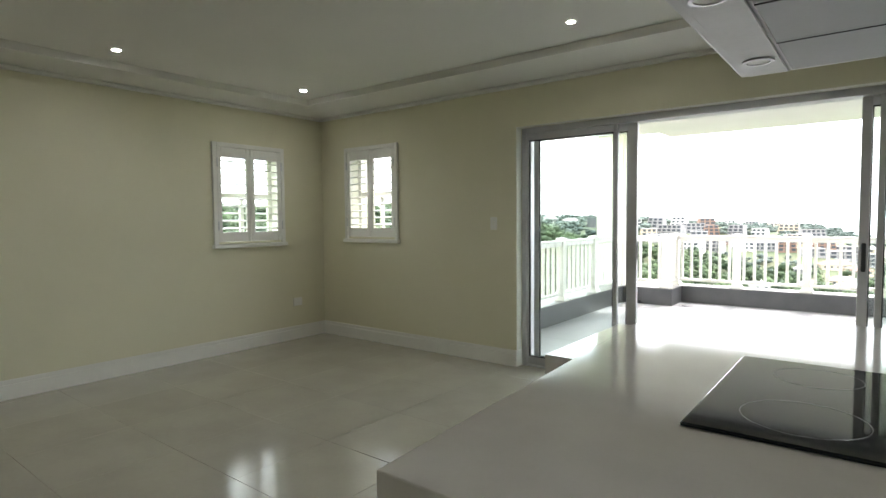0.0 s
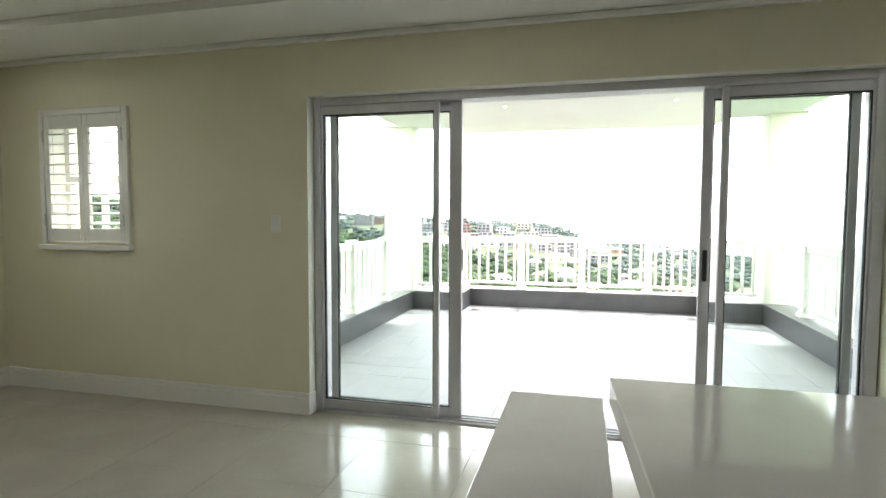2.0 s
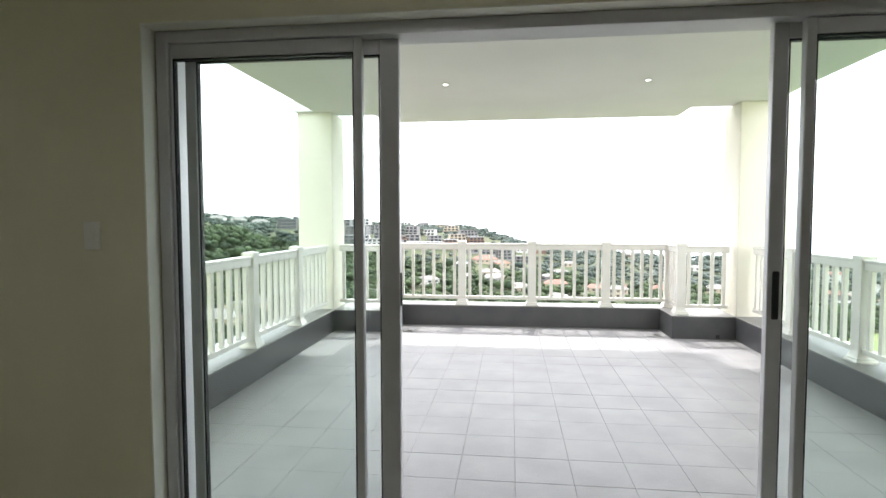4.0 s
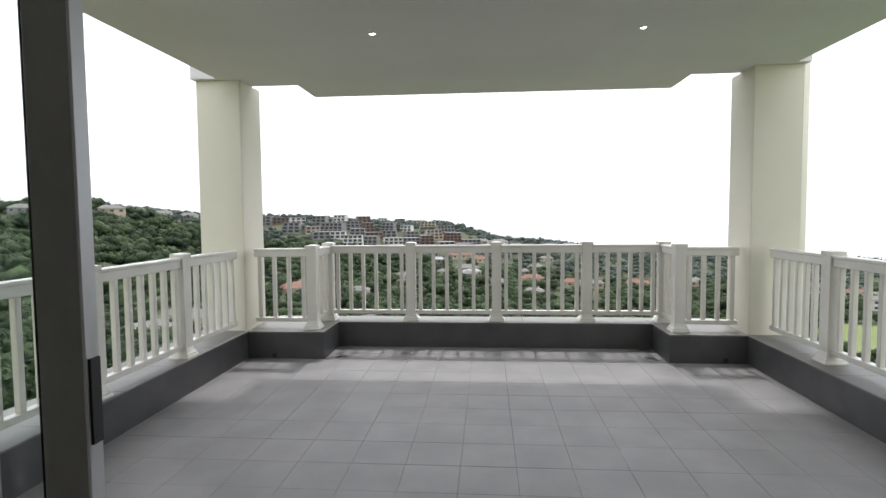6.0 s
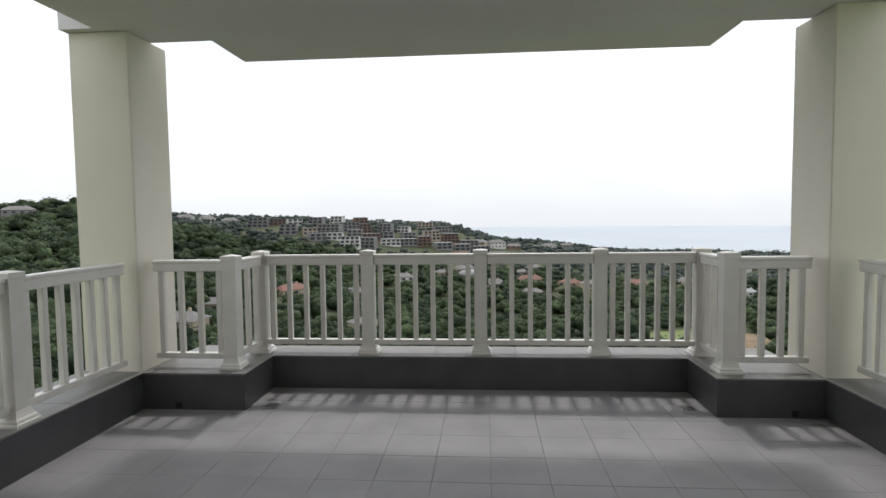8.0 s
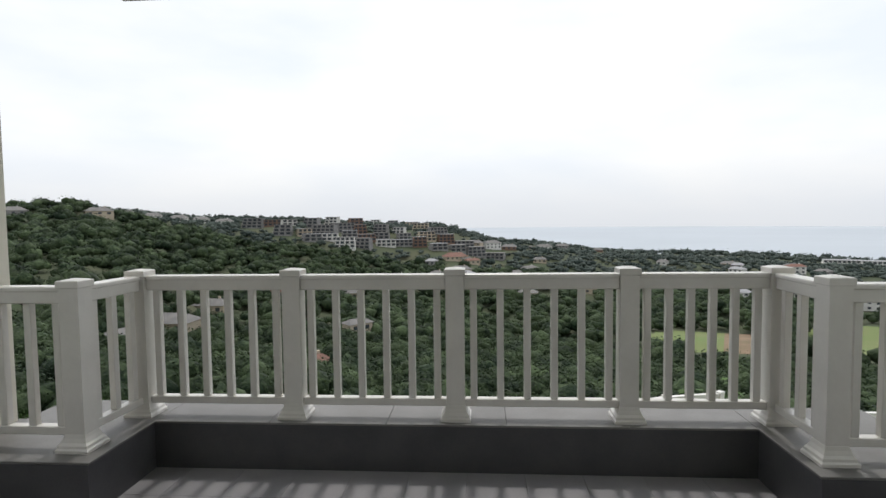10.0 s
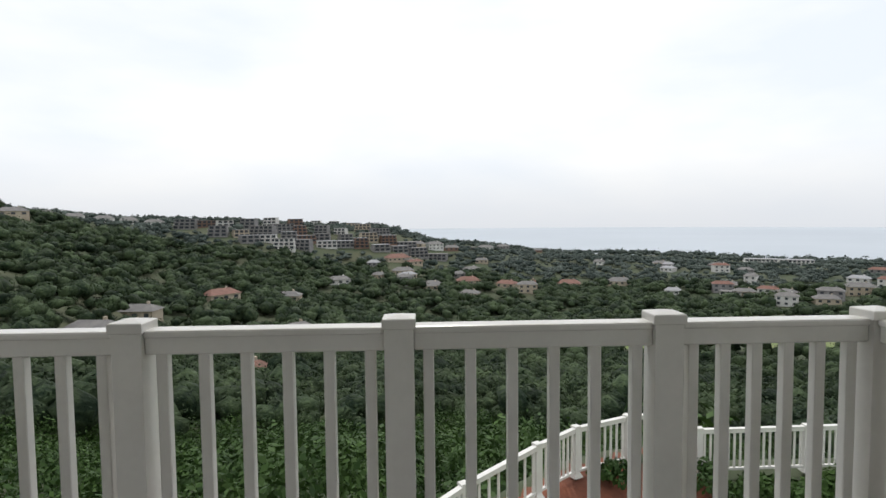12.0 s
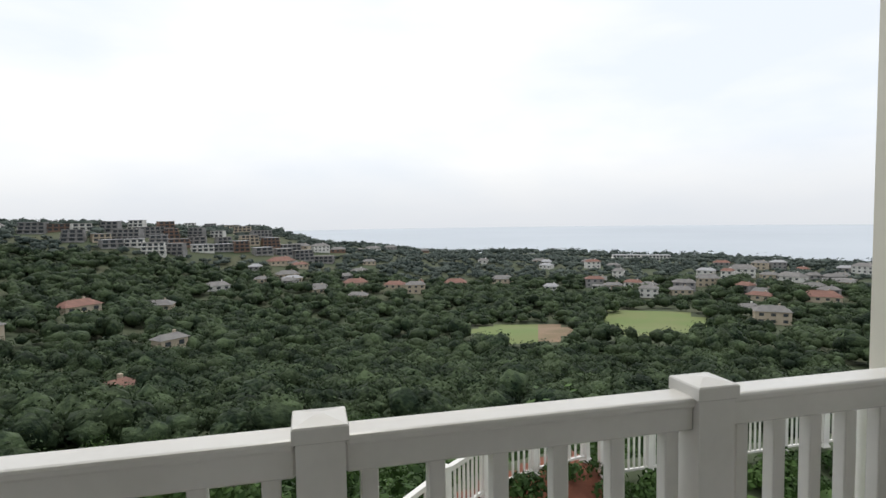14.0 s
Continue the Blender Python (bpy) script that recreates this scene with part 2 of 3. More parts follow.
def wall_with_holes(name, a0, a1, b0, b1, z1, holes, axis, label):
    """A wall along x (axis 0) or y (axis 1) from a0 to a1, b0 to b1 thick, with openings (a, a, z, z) through it."""
    bm = bmesh.new()
    cuts = sorted({a0, a1, *[h[0] for h in holes], *[h[1] for h in holes]})
    for i in range(len(cuts) - 1):
        u0, u1 = cuts[i], cuts[i + 1]
        hole = next((h for h in holes if h[0] <= u0 and u1 <= h[1]), None)
        spans = [(0 - 0.2, z1)] if hole is None else [(-0.2, hole[2]), (hole[3], z1)]
        for z0, zz in spans:
            if zz - z0 > 0.21 or z0 > 0:
                if axis == 0:
                    box_into(bm, u0, u1, b0, b1, z0, zz)
                else:
                    box_into(bm, b0, b1, u0, u1, z0, zz)
    bmesh.ops.remove_doubles(bm, verts=bm.verts[:], dist=0.0005)
    return structure(name, bm, M_WALL, label, "wall")


wall_with_holes("wall_north", XL, XR, YI, YO, 2.9, [(W2[0], W2[1], W2[2], W2[3]), (DX0, DX1, -0.2, DZ)], 0,
                "cream painted wall with shuttered window and sliding door")
wall_with_holes("wall_west", YB, YO, XL - 0.25, XL - 0.001, 2.9, [W1], 1, "cream painted side wall with a shuttered window")
wall_with_holes("wall_east", YB, YO, XR + 0.001, XR + 0.25, 2.9, [], 1, "plain cream painted wall closing the kitchen side")
wall_with_holes("wall_south", XL - 0.25, XR + 0.25, YB - 0.25, YB - 0.001, 2.9, [], 0, "plain cream painted wall at the back")

# ceiling with a dropped border and a shallow raised middle
cb = bmesh.new()
TX0, TX1, TY0, TY1 = XL + 0.50, XR - 0.5, YB + 0.5, YI - 0.60
box_into(cb, XL, XR, YB, YI, ZC, ZC + 0.1)
for q in ((XL, TX0, YB, YI), (TX1, XR, YB, YI), (TX0, TX1, YB, TY0), (TX0, TX1, TY1, YI)):
    box_into(cb, *q, ZB, ZC - 0.002, 0)
structure("ceiling", cb, M_CEIL, "white plaster ceiling with a dropped border", "ceiling")
# cove moulding where the border meets the walls
for nm, q in (("trim", (XL + 0.001, XR, YI - 0.05, YI - 0.001)), ("trim", (XL + 0.001, XL + 0.05, YB, YI - 0.052))):
    structure(nm, box(*q, ZB - 0.035, ZB - 0.002, 0.008, 2), M_CEIL, "white plaster cove moulding below the ceiling", "moulding")


# skirting with a stepped profile
def skirting(x0, x1, y0, y1, label):
    bm = box(x0, x1, y0, y1, 0.0, 0.115, 0.003)
    dx, dy = (0.006, 0) if (x1 - x0) < (y1 - y0) else (0, 0.006)
    if dy:
        box_into(bm, x0, x1, y0 + 0.006, y1, 0.1151, 0.15, 0.005, 2)
    else:
        box_into(bm, x0, x1 - 0.006, y0, y1, 0.1151, 0.15, 0.005, 2)
    return structure("baseboard", bm, M_TRIM, label, "baseboard")


skirting(XL, DX0 - 0.001, YI - 0.02, YI - 0.0005, "white moulded skirting board along the wall")
skirting(XL, XL + 0.02, YB, YI - 0.021, "white moulded skirting board along the side wall")
skirting(DX1 + 0.001, XR, YI - 0.02, YI - 0.0005, "white moulded skirting board beside the door")
# returns into the door reveal
structure("baseboard", box(DX0 - 0.012, DX0 + 0.012, YI - 0.021, -0.03, 0.0, 0.148, 0.004), M_TRIM, "white skirting return in the door reveal", "baseboard")
# pale lining of the door reveal
rv = bmesh.new()
box_into(rv, DX0 + 0.0005, DX0 + 0.004, YI + 0.002, -0.032, 0.149, DZ - 0.004)
box_into(rv, DX0 + 0.0005, DX1 - 0.0005, YI + 0.002, -0.032, DZ - 0.004, DZ - 0.0005)
structure("trim", rv, M_REVEAL, "pale painted lining of the door reveal", "reveal")


# ---- sliding door ----
door = thing("door_1", 1.675, 0.03, 0.0, "grey aluminium sliding door standing half open", "sliding door")
door["kind"] = "structure"


def dpart(name, x0, x1, y0, y1, z0, z1, material, parent=door, bevel=0.003, label=""):
    return part(name, box(x0 - 1.675, x1 - 1.675, y0 - 0.03, y1 - 0.03, z0, z1, bevel), material, parent, label)


dpart("door_frame", -0.068, -0.018, -0.03, 0.12, 0.0, 2.14, M_ALU)
dpart("door_frame", 3.212, 3.271, -0.03, 0.12, 0.0, 2.14, M_ALU)
dpart("head_track", -0.0179, 3.2119, -0.03, 0.12, 2.09, 2.14, M_ALU)
dpart("sill_track", -0.0179, 3.2119, -0.03, 0.12, -0.02, 0.012, M_ALU)
for yy in (0.0, 0.045, 0.09):
    dpart("track_rail", -0.017, 3.211, yy - 0.004, yy + 0.004, 0.0121, 0.022, M_ALU, bevel=0.001)


def leaf(x0, x1, y, sl, sr, handle=None):
    """A glazed leaf with its stiles, rails, seals and pull."""
    l = dpart("door_leaf", x0, x0 + sl, y - 0.018, y + 0.018, 0.024, 2.088, M_ALU)
    dpart("stile", x1 - sr, x1, y - 0.018, y + 0.018, 0.024, 2.088, M_ALU, l)
    dpart("top_rail", x0 + sl, x1 - sr, y - 0.017, y + 0.017, 2.03, 2.087, M_ALU, l)
    dpart("bottom_rail", x0 + sl, x1 - sr, y - 0.017, y + 0.017, 0.025, 0.085, M_ALU, l)
    g0, g1 = x0 + sl, x1 - sr
    for q in ((g0, g0 + 0.007, 0.0851, 2.0299), (g1 - 0.007, g1, 0.0851, 2.0299), (g0 + 0.0071, g1 - 0.0071, 2.022, 2.0299), (g0 + 0.0071, g1 - 0.0071, 0.0851, 0.093)):
        dpart("seal", q[0], q[1], y - 0.012, y + 0.012, q[2], q[3], M_RUBBER, l, 0)
    p = dpart("pane", g0 + 0.0072, g1 - 0.0072, y - 0.003, y + 0.003, 0.0932, 2.0218, M_GLASS, l, 0, "clear glass pane")
    p.visible_shadow = False
    if handle is not None:
        dpart("handle", handle - 0.013, handle + 0.013, y - 0.026, y - 0.0182, 0.975, 1.16, M_BLACK, l, 0.004, "black recessed pull handle")
        dpart("handle", handle - 0.013, handle + 0.013, y + 0.0182, y + 0.026, 0.975, 1.16, M_BLACK, l, 0.004, "black recessed pull handle")
    return l


leaf(-0.016, 0.807, 0.0, 0.012, 0.034)
leaf(0.026, 0.949, 0.045, 0.047, 0.079)
leaf(2.373, 3.165, 0.045, 0.055, 0.047, 2.402)
leaf(2.465, 3.21, 0.0, 0.036, 0.012)
# the edge pull of the other sliding leaf
dpart("edge_pull", 0.9495, 0.954, 0.033, 0.057, 1.0, 1.14, M_BLACK, door, 0.001, "black edge pull")


# ---- shuttered windows ----
def shutter_window(name, width, height, m, label):
    """Window with reveal, sash bars, and two louvred shutter leaves; x along the wall, -y into the room."""
    w = new(name)
    w.matrix_basis = m
    tagged(w, label, "window", kind="structure")
    t = 0.045
    for q in ((-t, 0, -0.02, height + t), (width, width + t, -0.02, height + t)):
        part("window_frame", box(q[0], q[1], -0.025, 0.05, q[2], q[3], 0.004), M_TRIM, w)
    part("window_frame", box(0.0005, width - 0.0005, -0.025, 0.05, height, height + t, 0.004), M_TRIM, w)
    part("window_sill", box(-t - 0.015, width + t + 0.015, -0.045, 0.05, -0.06, -0.0205, 0.006, 2), M_TRIM, w)
    # sash in the outer half of the wall
    for q in ((0, 0.05, 0, height), (width - 0.05, width, 0, height), (0.0502, width - 0.0502, 0, 0.05), (0.0502, width - 0.0502, height - 0.05, height),
              (0.0502, width - 0.0502, height * 0.5 - 0.02, height * 0.5 + 0.03), (width * 0.5 - 0.02, width * 0.5 + 0.02, 0.0502, height * 0.5 - 0.0202)):
        part("sash_bar", box(q[0], q[1], 0.15, 0.19, q[2], q[3], 0.003), M_TRIM, w)
    p = part("pane", box(0.051, width - 0.051, 0.168, 0.172, 0.051, height - 0.051), M_GLASS, w)
    p.visible_shadow = False
    rl = bmesh.new()
    for q in ((0.0005, 0.004, 0.0, height), (width - 0.004, width - 0.0005, 0.0, height), (0.0045, width - 0.0045, 0.0005, 0.004), (0.0045, width - 0.0045, height - 0.004, height - 0.0005)):
        box_into(rl, q[0], q[1], 0.051, 0.1495, q[2], q[3])
        box_into(rl, q[0], q[1], 0.1905, 0.245, q[2], q[3])
    part("reveal", rl, M_REVEAL, w)
    lw = width / 2
    for k in (0, 1):
        x0, x1 = k * lw + 0.002, (k + 1) * lw - 0.002
        sh = part("shutter", box(x0, x0 + 0.045, -0.02, 0.012, 0.002, height - 0.002, 0.004), M_TRIM, w, "white louvred shutter leaf")
        part("stile", box(x1 - 0.045, x1, -0.02, 0.012, 0.002, height - 0.002, 0.004), M_TRIM, sh)
        part("rail", box(x0 + 0.0452, x1 - 0.0452, -0.018, 0.010, 0.002, 0.10, 0.003), M_TRIM, sh)
        part("rail", box(x0 + 0.0452, x1 - 0.0452, -0.018, 0.010, height - 0.10, height - 0.002, 0.003), M_TRIM, sh)
        lo, hi, nl = 0.10, height - 0.10, 10
        for i in range(nl):
            zc = lo + (i + 0.5) * (hi - lo) / nl
            bl = box(x0 + 0.046, x1 - 0.046, -0.034, 0.034, -0.0045, 0.0045, 0.003)
            bmesh.ops.transform(bl, matrix=pose(0, -0.003, zc, 11 + 3 * math.sin(i * 2.3 + k)), verts=bl.verts[:])
            part("louvre", bl, M_TRIM, sh)
        hx = 0.0 if k == 0 else width
        for zz in (0.12, height - 0.2):
            part("hinge", box(hx - 0.006, hx + 0.006, -0.034, -0.0262, zz, zz + 0.09, 0.002), M_STEEL, sh, "dull metal hinge")
    return w


shutter_window("window_1", W2[1] - W2[0], W2[3] - W2[2], pose(W2[0], YI, W2[2]), "white window with two louvred plantation shutters")
shutter_window("window_2", W1[1] - W1[0], W1[3] - W1[2], pose(XL, W1[0], W1[2], 0, 0, 90), "white window with louvred shutters on the side wall")

# ---- sockets, lamps ----
sk = thing("wall_socket", XL, -0.51, 0.42, "white double wall socket plate above the skirting", "socket")
part("plate", box(0.0005, 0.010, -0.06, 0.06, -0.045, 0.045, 0.003), M_TRIM, sk)
for yy in (-0.028, 0.028):
    part("outlet", box(0.0101, 0.013, yy - 0.018, yy + 0.018, -0.02, 0.02, 0.002), M_TRIM, sk)
sw = thing("light_switch", -0.309, YI, 1.295, "white rocker light switch plate beside the door", "light switch")
part("plate", box(-0.036, 0.036, -0.010, -0.0005, -0.058, 0.058, 0.003), M_TRIM, sw)
part("rocker", box(-0.012, 0.012, -0.014, -0.0101, -0.02, 0.02, 0.002), M_REVEAL, sw)


def downlight(x, y, z, lit, label, group, r=0.045):
    d = thing("downlight", x, y, z, label, "ceiling light", group)
    part("bezel", ring_into(bmesh.new(), 0, 0, -0.008, -0.0005, r + 0.009, r), M_CEIL, d)
    part("lens", disc_into(bmesh.new(), 0, 0, -0.005, -0.001, r - 0.0005), M_LED if lit else M_LED_DIM, d)
    return d


# the first three are real; the other nine are added to brighten the room
for x, y in ((-1.87, -1.02), (0.915, -1.12), (-1.87, -2.67), (-1.87, -4.3), (-1.87, -6.1), (0.915, -3.3), (0.95, -5.2), (0.95, -7.0), (3.7, -1.22), (3.7, -3.3), (3.7, -5.2), (3.7, -7.0)):
    downlight(x, y, ZC, True, "lit round recessed downlight, three real and nine added in all", "room downlights", 0.026)

# ---- kitchen island ----
IZ, LZ = 0.968, 0.84
isl = thing("kitchen_island", 2.51, -3.11, 0, "white kitchen island with a quartz waterfall end", "kitchen island")
part("carcass", box(-0.55, 0.55, -0.46, 0.94, 0.1, IZ - 0.062, 0.003), M_CAB, isl)
part("plinth", box(-0.5, 0.5, -0.42, 0.87, 0.0, 0.0995), M_CAB, isl)
for i in range(3):
    part("door", box(-0.572, -0.5505, -0.455 + i * 0.463, 0.004 + i * 0.463, 0.11, IZ - 0.07, 0.003), M_CAB, isl)
# the worktop's outer edge runs slightly askew
top = box(1.79, 3.15, -3.87, -2.13, IZ - 0.06, IZ, 0.003, 2)
for v in top.verts:
    if v.co.x < 2.0:
        v.co.x -= 0.062 * (v.co.y + 2.13)
wt = tagged(part("worktop", top, M_QUARTZ), "polished white quartz worktop on the island", "worktop")
bar = thing("breakfast_bar", 1.66, -2.27, 0, "lower white quartz breakfast bar beside the island", "breakfast bar")
part("top", box(1.525 - 1.66, 1.786 - 1.66, -2.63 + 2.27, -1.89 + 2.27, LZ - 0.078, LZ, 0.003, 2), M_QUARTZ, bar)
part("leg", box(1.64 - 1.66, 1.79 - 1.66, -2.61 + 2.27, -1.96 + 2.27, 0.0, LZ - 0.0785, 0.003), M_QUARTZ, bar)
hob = thing("hob", 2.575, -3.13, IZ, "black glass cooking hob set on the worktop", "hob")
part("glass", box(-0.37, 0.37, -0.295, 0.295, 0.0005, 0.008, 0.003, 2), M_HOB, hob)
for x, y, r in ((-0.2, 0.16, 0.085), (-0.2, -0.15, 0.1), (0.18, 0.16, 0.1), (0.18, -0.15, 0.075)):
    part("zone", ring_into(bmesh.new(), x, y, 0.0078, 0.0084, r, r - 0.0015, 40), M_PARA, hob, "thin dark grey cooking zone ring")

# ---- cooker hood ----
HZ = 1.727
hood = thing("cooker_hood", 2.485, -3.08, HZ, "white island cooker hood with grey filters", "cooker hood")
part("canopy", box(-0.335, 0.335, -0.45, 0.45, 0.006, 0.075, 0.006, 2), M_HOOD, hood)
part("chimney", box(-0.15, 0.15, -0.15, 0.15, 0.0755, ZC - HZ - 0.001, 0.003), M_HOOD, hood)
part("side_panel", box(-0.31, -0.215, -0.43, 0.425, 0.0, 0.0055, 0.001), M_HOOD, hood)
part("side_panel", box(0.215, 0.31, -0.43, 0.425, 0.0, 0.0055, 0.001), M_HOOD, hood)
for i in range(3):
    y1 = 0.405 - i * 0.29
    part("filter", box(-0.205, 0.205, y1 - 0.284, y1, -0.001, 0.0055, 0.002), M_FILTER, hood)
    part("filter_frame", box(-0.205, 0.205, y1 - 0.288, y1 - 0.2845, -0.002, 0.0052), M_BLACK, hood)
for y in (0.26, -0.26):
    part("lamp_ring", ring_into(bmesh.new(), -0.262, y, -0.004, -0.0002, 0.036, 0.027), M_STEEL, hood, "chrome lamp ring")
    part("lamp_lens", disc_into(bmesh.new(), -0.262, y, -0.002, -0.0002, 0.0265), M_TRIM, hood)

# ---- balcony ----
ZD = -0.03
ZP = 0.235
AX0, AX1, FY0, FY1, SY = -0.775, 3.965, 4.993, 5.33, 4.457
SX0, SX1 = -0.01, 3.262
slab = bmesh.new()
box_into(slab, AX0 - 0.5, AX1 + 0.5, YO + 0.001, FY1, -0.4, ZD - 0.012)
structure("balcony_slab", slab, M_DGROUT, "grey tiled balcony floor slab", "balcony floor")
# low parapet: solid core, clad faces, coping
PAR = ((AX0 - 0.48, AX0, YO + 0.002, 5.0), (AX1, AX1 + 0.48, YO + 0.002, 5.0), (AX0 + 0.0005, SX0, SY, FY1), (SX1, AX1 - 0.0005, SY, FY1), (SX0 + 0.0005, SX1 - 0.0005, FY0, FY1))
PARAPETS = [structure("parapet", box(*q, -0.4, ZP - 0.012), M_PARA, "dark grey tiled low parapet round the balcony", "parapet") for q in PAR]

# balcony roof: slab with a bay that follows the front, on two columns
roof = bmesh.new()
ZS = 2.68
outline = [(-1.0, YO + 0.002), (-1.0, 4.42), (-1.25, 4.42), (-1.25, 4.78), (-0.32, 4.78), (-0.32, 5.36), (3.525, 5.36), (3.525, 4.78), (4.425, 4.78), (4.425, 4.42), (4.31, 4.42), (4.31, YO + 0.002)]
lo = [roof.verts.new((x, y, ZS)) for x, y in outline]
hi = [roof.verts.new((x, y, ZS + 0.35)) for x, y in outline]
roof.faces.new(lo)
roof.faces.new(hi[::-1])
for i in range(len(lo)):
    j = (i + 1) % len(lo)
    roof.faces.new((lo[i], hi[i], hi[j], lo[j]))
structure("balcony_ceiling", roof, M_SOFFIT, "white plastered balcony soffit with a front bay", "ceiling")
for x0, x1 in ((-1.235, -0.795), (3.975, 4.41)):
    structure("column", box(x0, x1, 4.49, 4.97, ZP - 0.0125, ZS - 0.001, 0.006), M_COLUMN, "cream plastered square balcony column", "column")
for x, y in ((0.76, 3.27), (2.69, 3.34), (0.76, 1.2), (2.69, 1.2)):
    downlight(x, y, ZS, False, "lit round downlight in the balcony soffit", "balcony downlights", 0.02)
for x, y in ((0.145, 4.56), (3.13, 4.61)):
    d = thing("floor_drain", x, y, ZD, "square metal floor drain in the deck corner", "drain")
    part("frame", box(-0.055, 0.055, -0.055, 0.055, 0.0005, 0.004, 0.001), M_STEEL, d)
    for i in range(5):
        part("slot", box(-0.042, 0.042, -0.040 + i * 0.018, -0.032 + i * 0.018, 0.0041, 0.005), M_BLACK, d)
for x in (-0.505, 3.767):
    o = thing("overflow_pipe", x, SY, 0.003, "small dark overflow outlet in the parapet", "outlet")
    part("mouth", box(-0.022, 0.022, -0.008, -0.0005, -0.022, 0.022, 0.006, 2), M_BLACK, o)

# ---- railings ----
POST_SHAFT = mesh_of("shaft", loft_into(bmesh.new(), [(0.047, 0.0), (0.05, 0.004), (0.05, 0.80)]), M_VINYL)
POST_CAP = mesh_of("cap", loft_into(bmesh.new(), [(0.054, 0.8005), (0.0575, 0.803), (0.0575, 0.832), (0.055, 0.836), (0.012, 0.845), (0.002, 0.846)]), M_VINYL)
POST_BASE = mesh_of("base", loft_into(bmesh.new(), [(0.083, 0.0), (0.083, 0.014), (0.076, 0.022), (0.074, 0.034), (0.064, 0.046), (0.056, 0.066), (0.0515, 0.084)]), M_VINYL)
BALUSTER = mesh_of("baluster", box(-0.019, 0.019, -0.019, 0.019, 0, 1, 0.003), M_VINYL)


def rail_post(x, y, z, rz=0, label="white square railing post with a pyramid cap", group="balcony posts", tall=1.0, wide=1.0):
    p = thing("railing_post", x, y, z, label, "post", group, rz)
    s = Matrix.Diagonal((wide, wide, tall, 1))
    for n, me in (("shaft", POST_SHAFT), ("cap", POST_CAP), ("base", POST_BASE)):
        put(n, me, p, s)
    return p


def rail_bay(x0, y0, x1, y1, z, n, label="white balustrade panel with square balusters", group="balcony railings", zb=0.07, zt=0.722, ra=0.086, gap=0.051, z2=None, bw=1.0):
    """Top rail, bottom rail and n balusters from post to post; z2 is the foot's height at the far end."""
    dx, dy = x1 - x0, y1 - y0
    length = math.hypot(dx, dy)
    b = thing("balustrade", x0, y0, z, label, "railing", group, math.degrees(math.atan2(dy, dx)))
    rise = 0.0 if z2 is None else z2 - z
    shear = Matrix(((1, 0, 0, 0), (0, 1, 0, 0), (rise / length, 0, 1, 0), (0, 0, 0, 1)))
    u0, u1 = gap, length - gap
    top = box(u0, u1, -0.032, 0.032, zt + 0.001, zt + ra - 0.016, 0.005)
    box_into(top, u0, u1, -0.042, 0.042, zt + ra - 0.026, zt + ra, 0.008, 2)
    low = box(u0, u1, -0.026, 0.026, zb, zb + 0.042, 0.004)
    for nm, bm in (("top_rail", top), ("bottom_rail", low)):
        bmesh.ops.transform(bm, matrix=shear, verts=bm.verts[:])
        part(nm, bm, M_VINYL, b)
    for i in range(n):
        u = u0 + 0.05 + i * (u1 - u0 - 0.10) / (n - 1)
        m = pose(u, 0, zb + 0.042 + rise * u / length) @ Matrix.Diagonal((bw, bw, zt - zb - 0.042, 1))
        put("baluster", BALUSTER, b, m)
    return b


PX = (-0.133, 0.764, 1.677, 2.615, 3.393)
PY, QY = 5.11, 4.63
for x in PX:
    rail_post(x, PY, ZP)
for i in range(4):
    rail_bay(PX[i], PY, PX[i + 1], PY, ZP, 6)
rail_post(-0.16, QY, ZP)
rail_post(3.395, QY, ZP)
rail_bay(-0.16, QY, PX[0], PY, ZP, 3, "short white balustrade panel at the bay corner")
rail_bay(3.395, QY, PX[4], PY, ZP, 3, "short white balustrade panel at the bay corner")
rail_bay(-0.795, QY, -0.16, QY, ZP, 4, "short white balustrade panel beside the column", gap=0.045)
rail_bay(3.395, QY, 3.975, QY, ZP, 4, "short white balustrade panel beside the column", gap=0.045)
for x, ys in ((-0.868, (4.455, 3.47, 2.42, 1.37, 0.32)), (4.14, (4.455, 3.54, 2.47, 1.40, 0.33))):
    for y in ys[1:]:
        rail_post(x, y, ZP)
    for i in range(4):
        rail_bay(x, ys[i], x, ys[i + 1], ZP, 7)

# column of the wing beyond, with its downpipe
wing = structure("column", box(5.33, 5.52, 6.45, 6.87, -3.6, 6.0, 0.006), M_COLUMN, "cream plastered column of the next wing", "column")
part("downpipe", disc_into(bmesh.new(), 5.27, 6.84, -3.5, 0.4, 0.04, 16), M_VINYL, wing, "white downpipe")
for zz in (-2.6, -1.6, -0.6):
    part("pipe_clamp", ring_into(bmesh.new(), 5.27, 6.84, zz, zz + 0.05, 0.05, 0.041, 16), M_VINYL, wing)

# ---- lower garden ----
ZG = -3.05



def smooth(a, b, v):
    t = np.clip((v - a) / (b - a), 0, 1)
    return t * t * (3 - 2 * t)


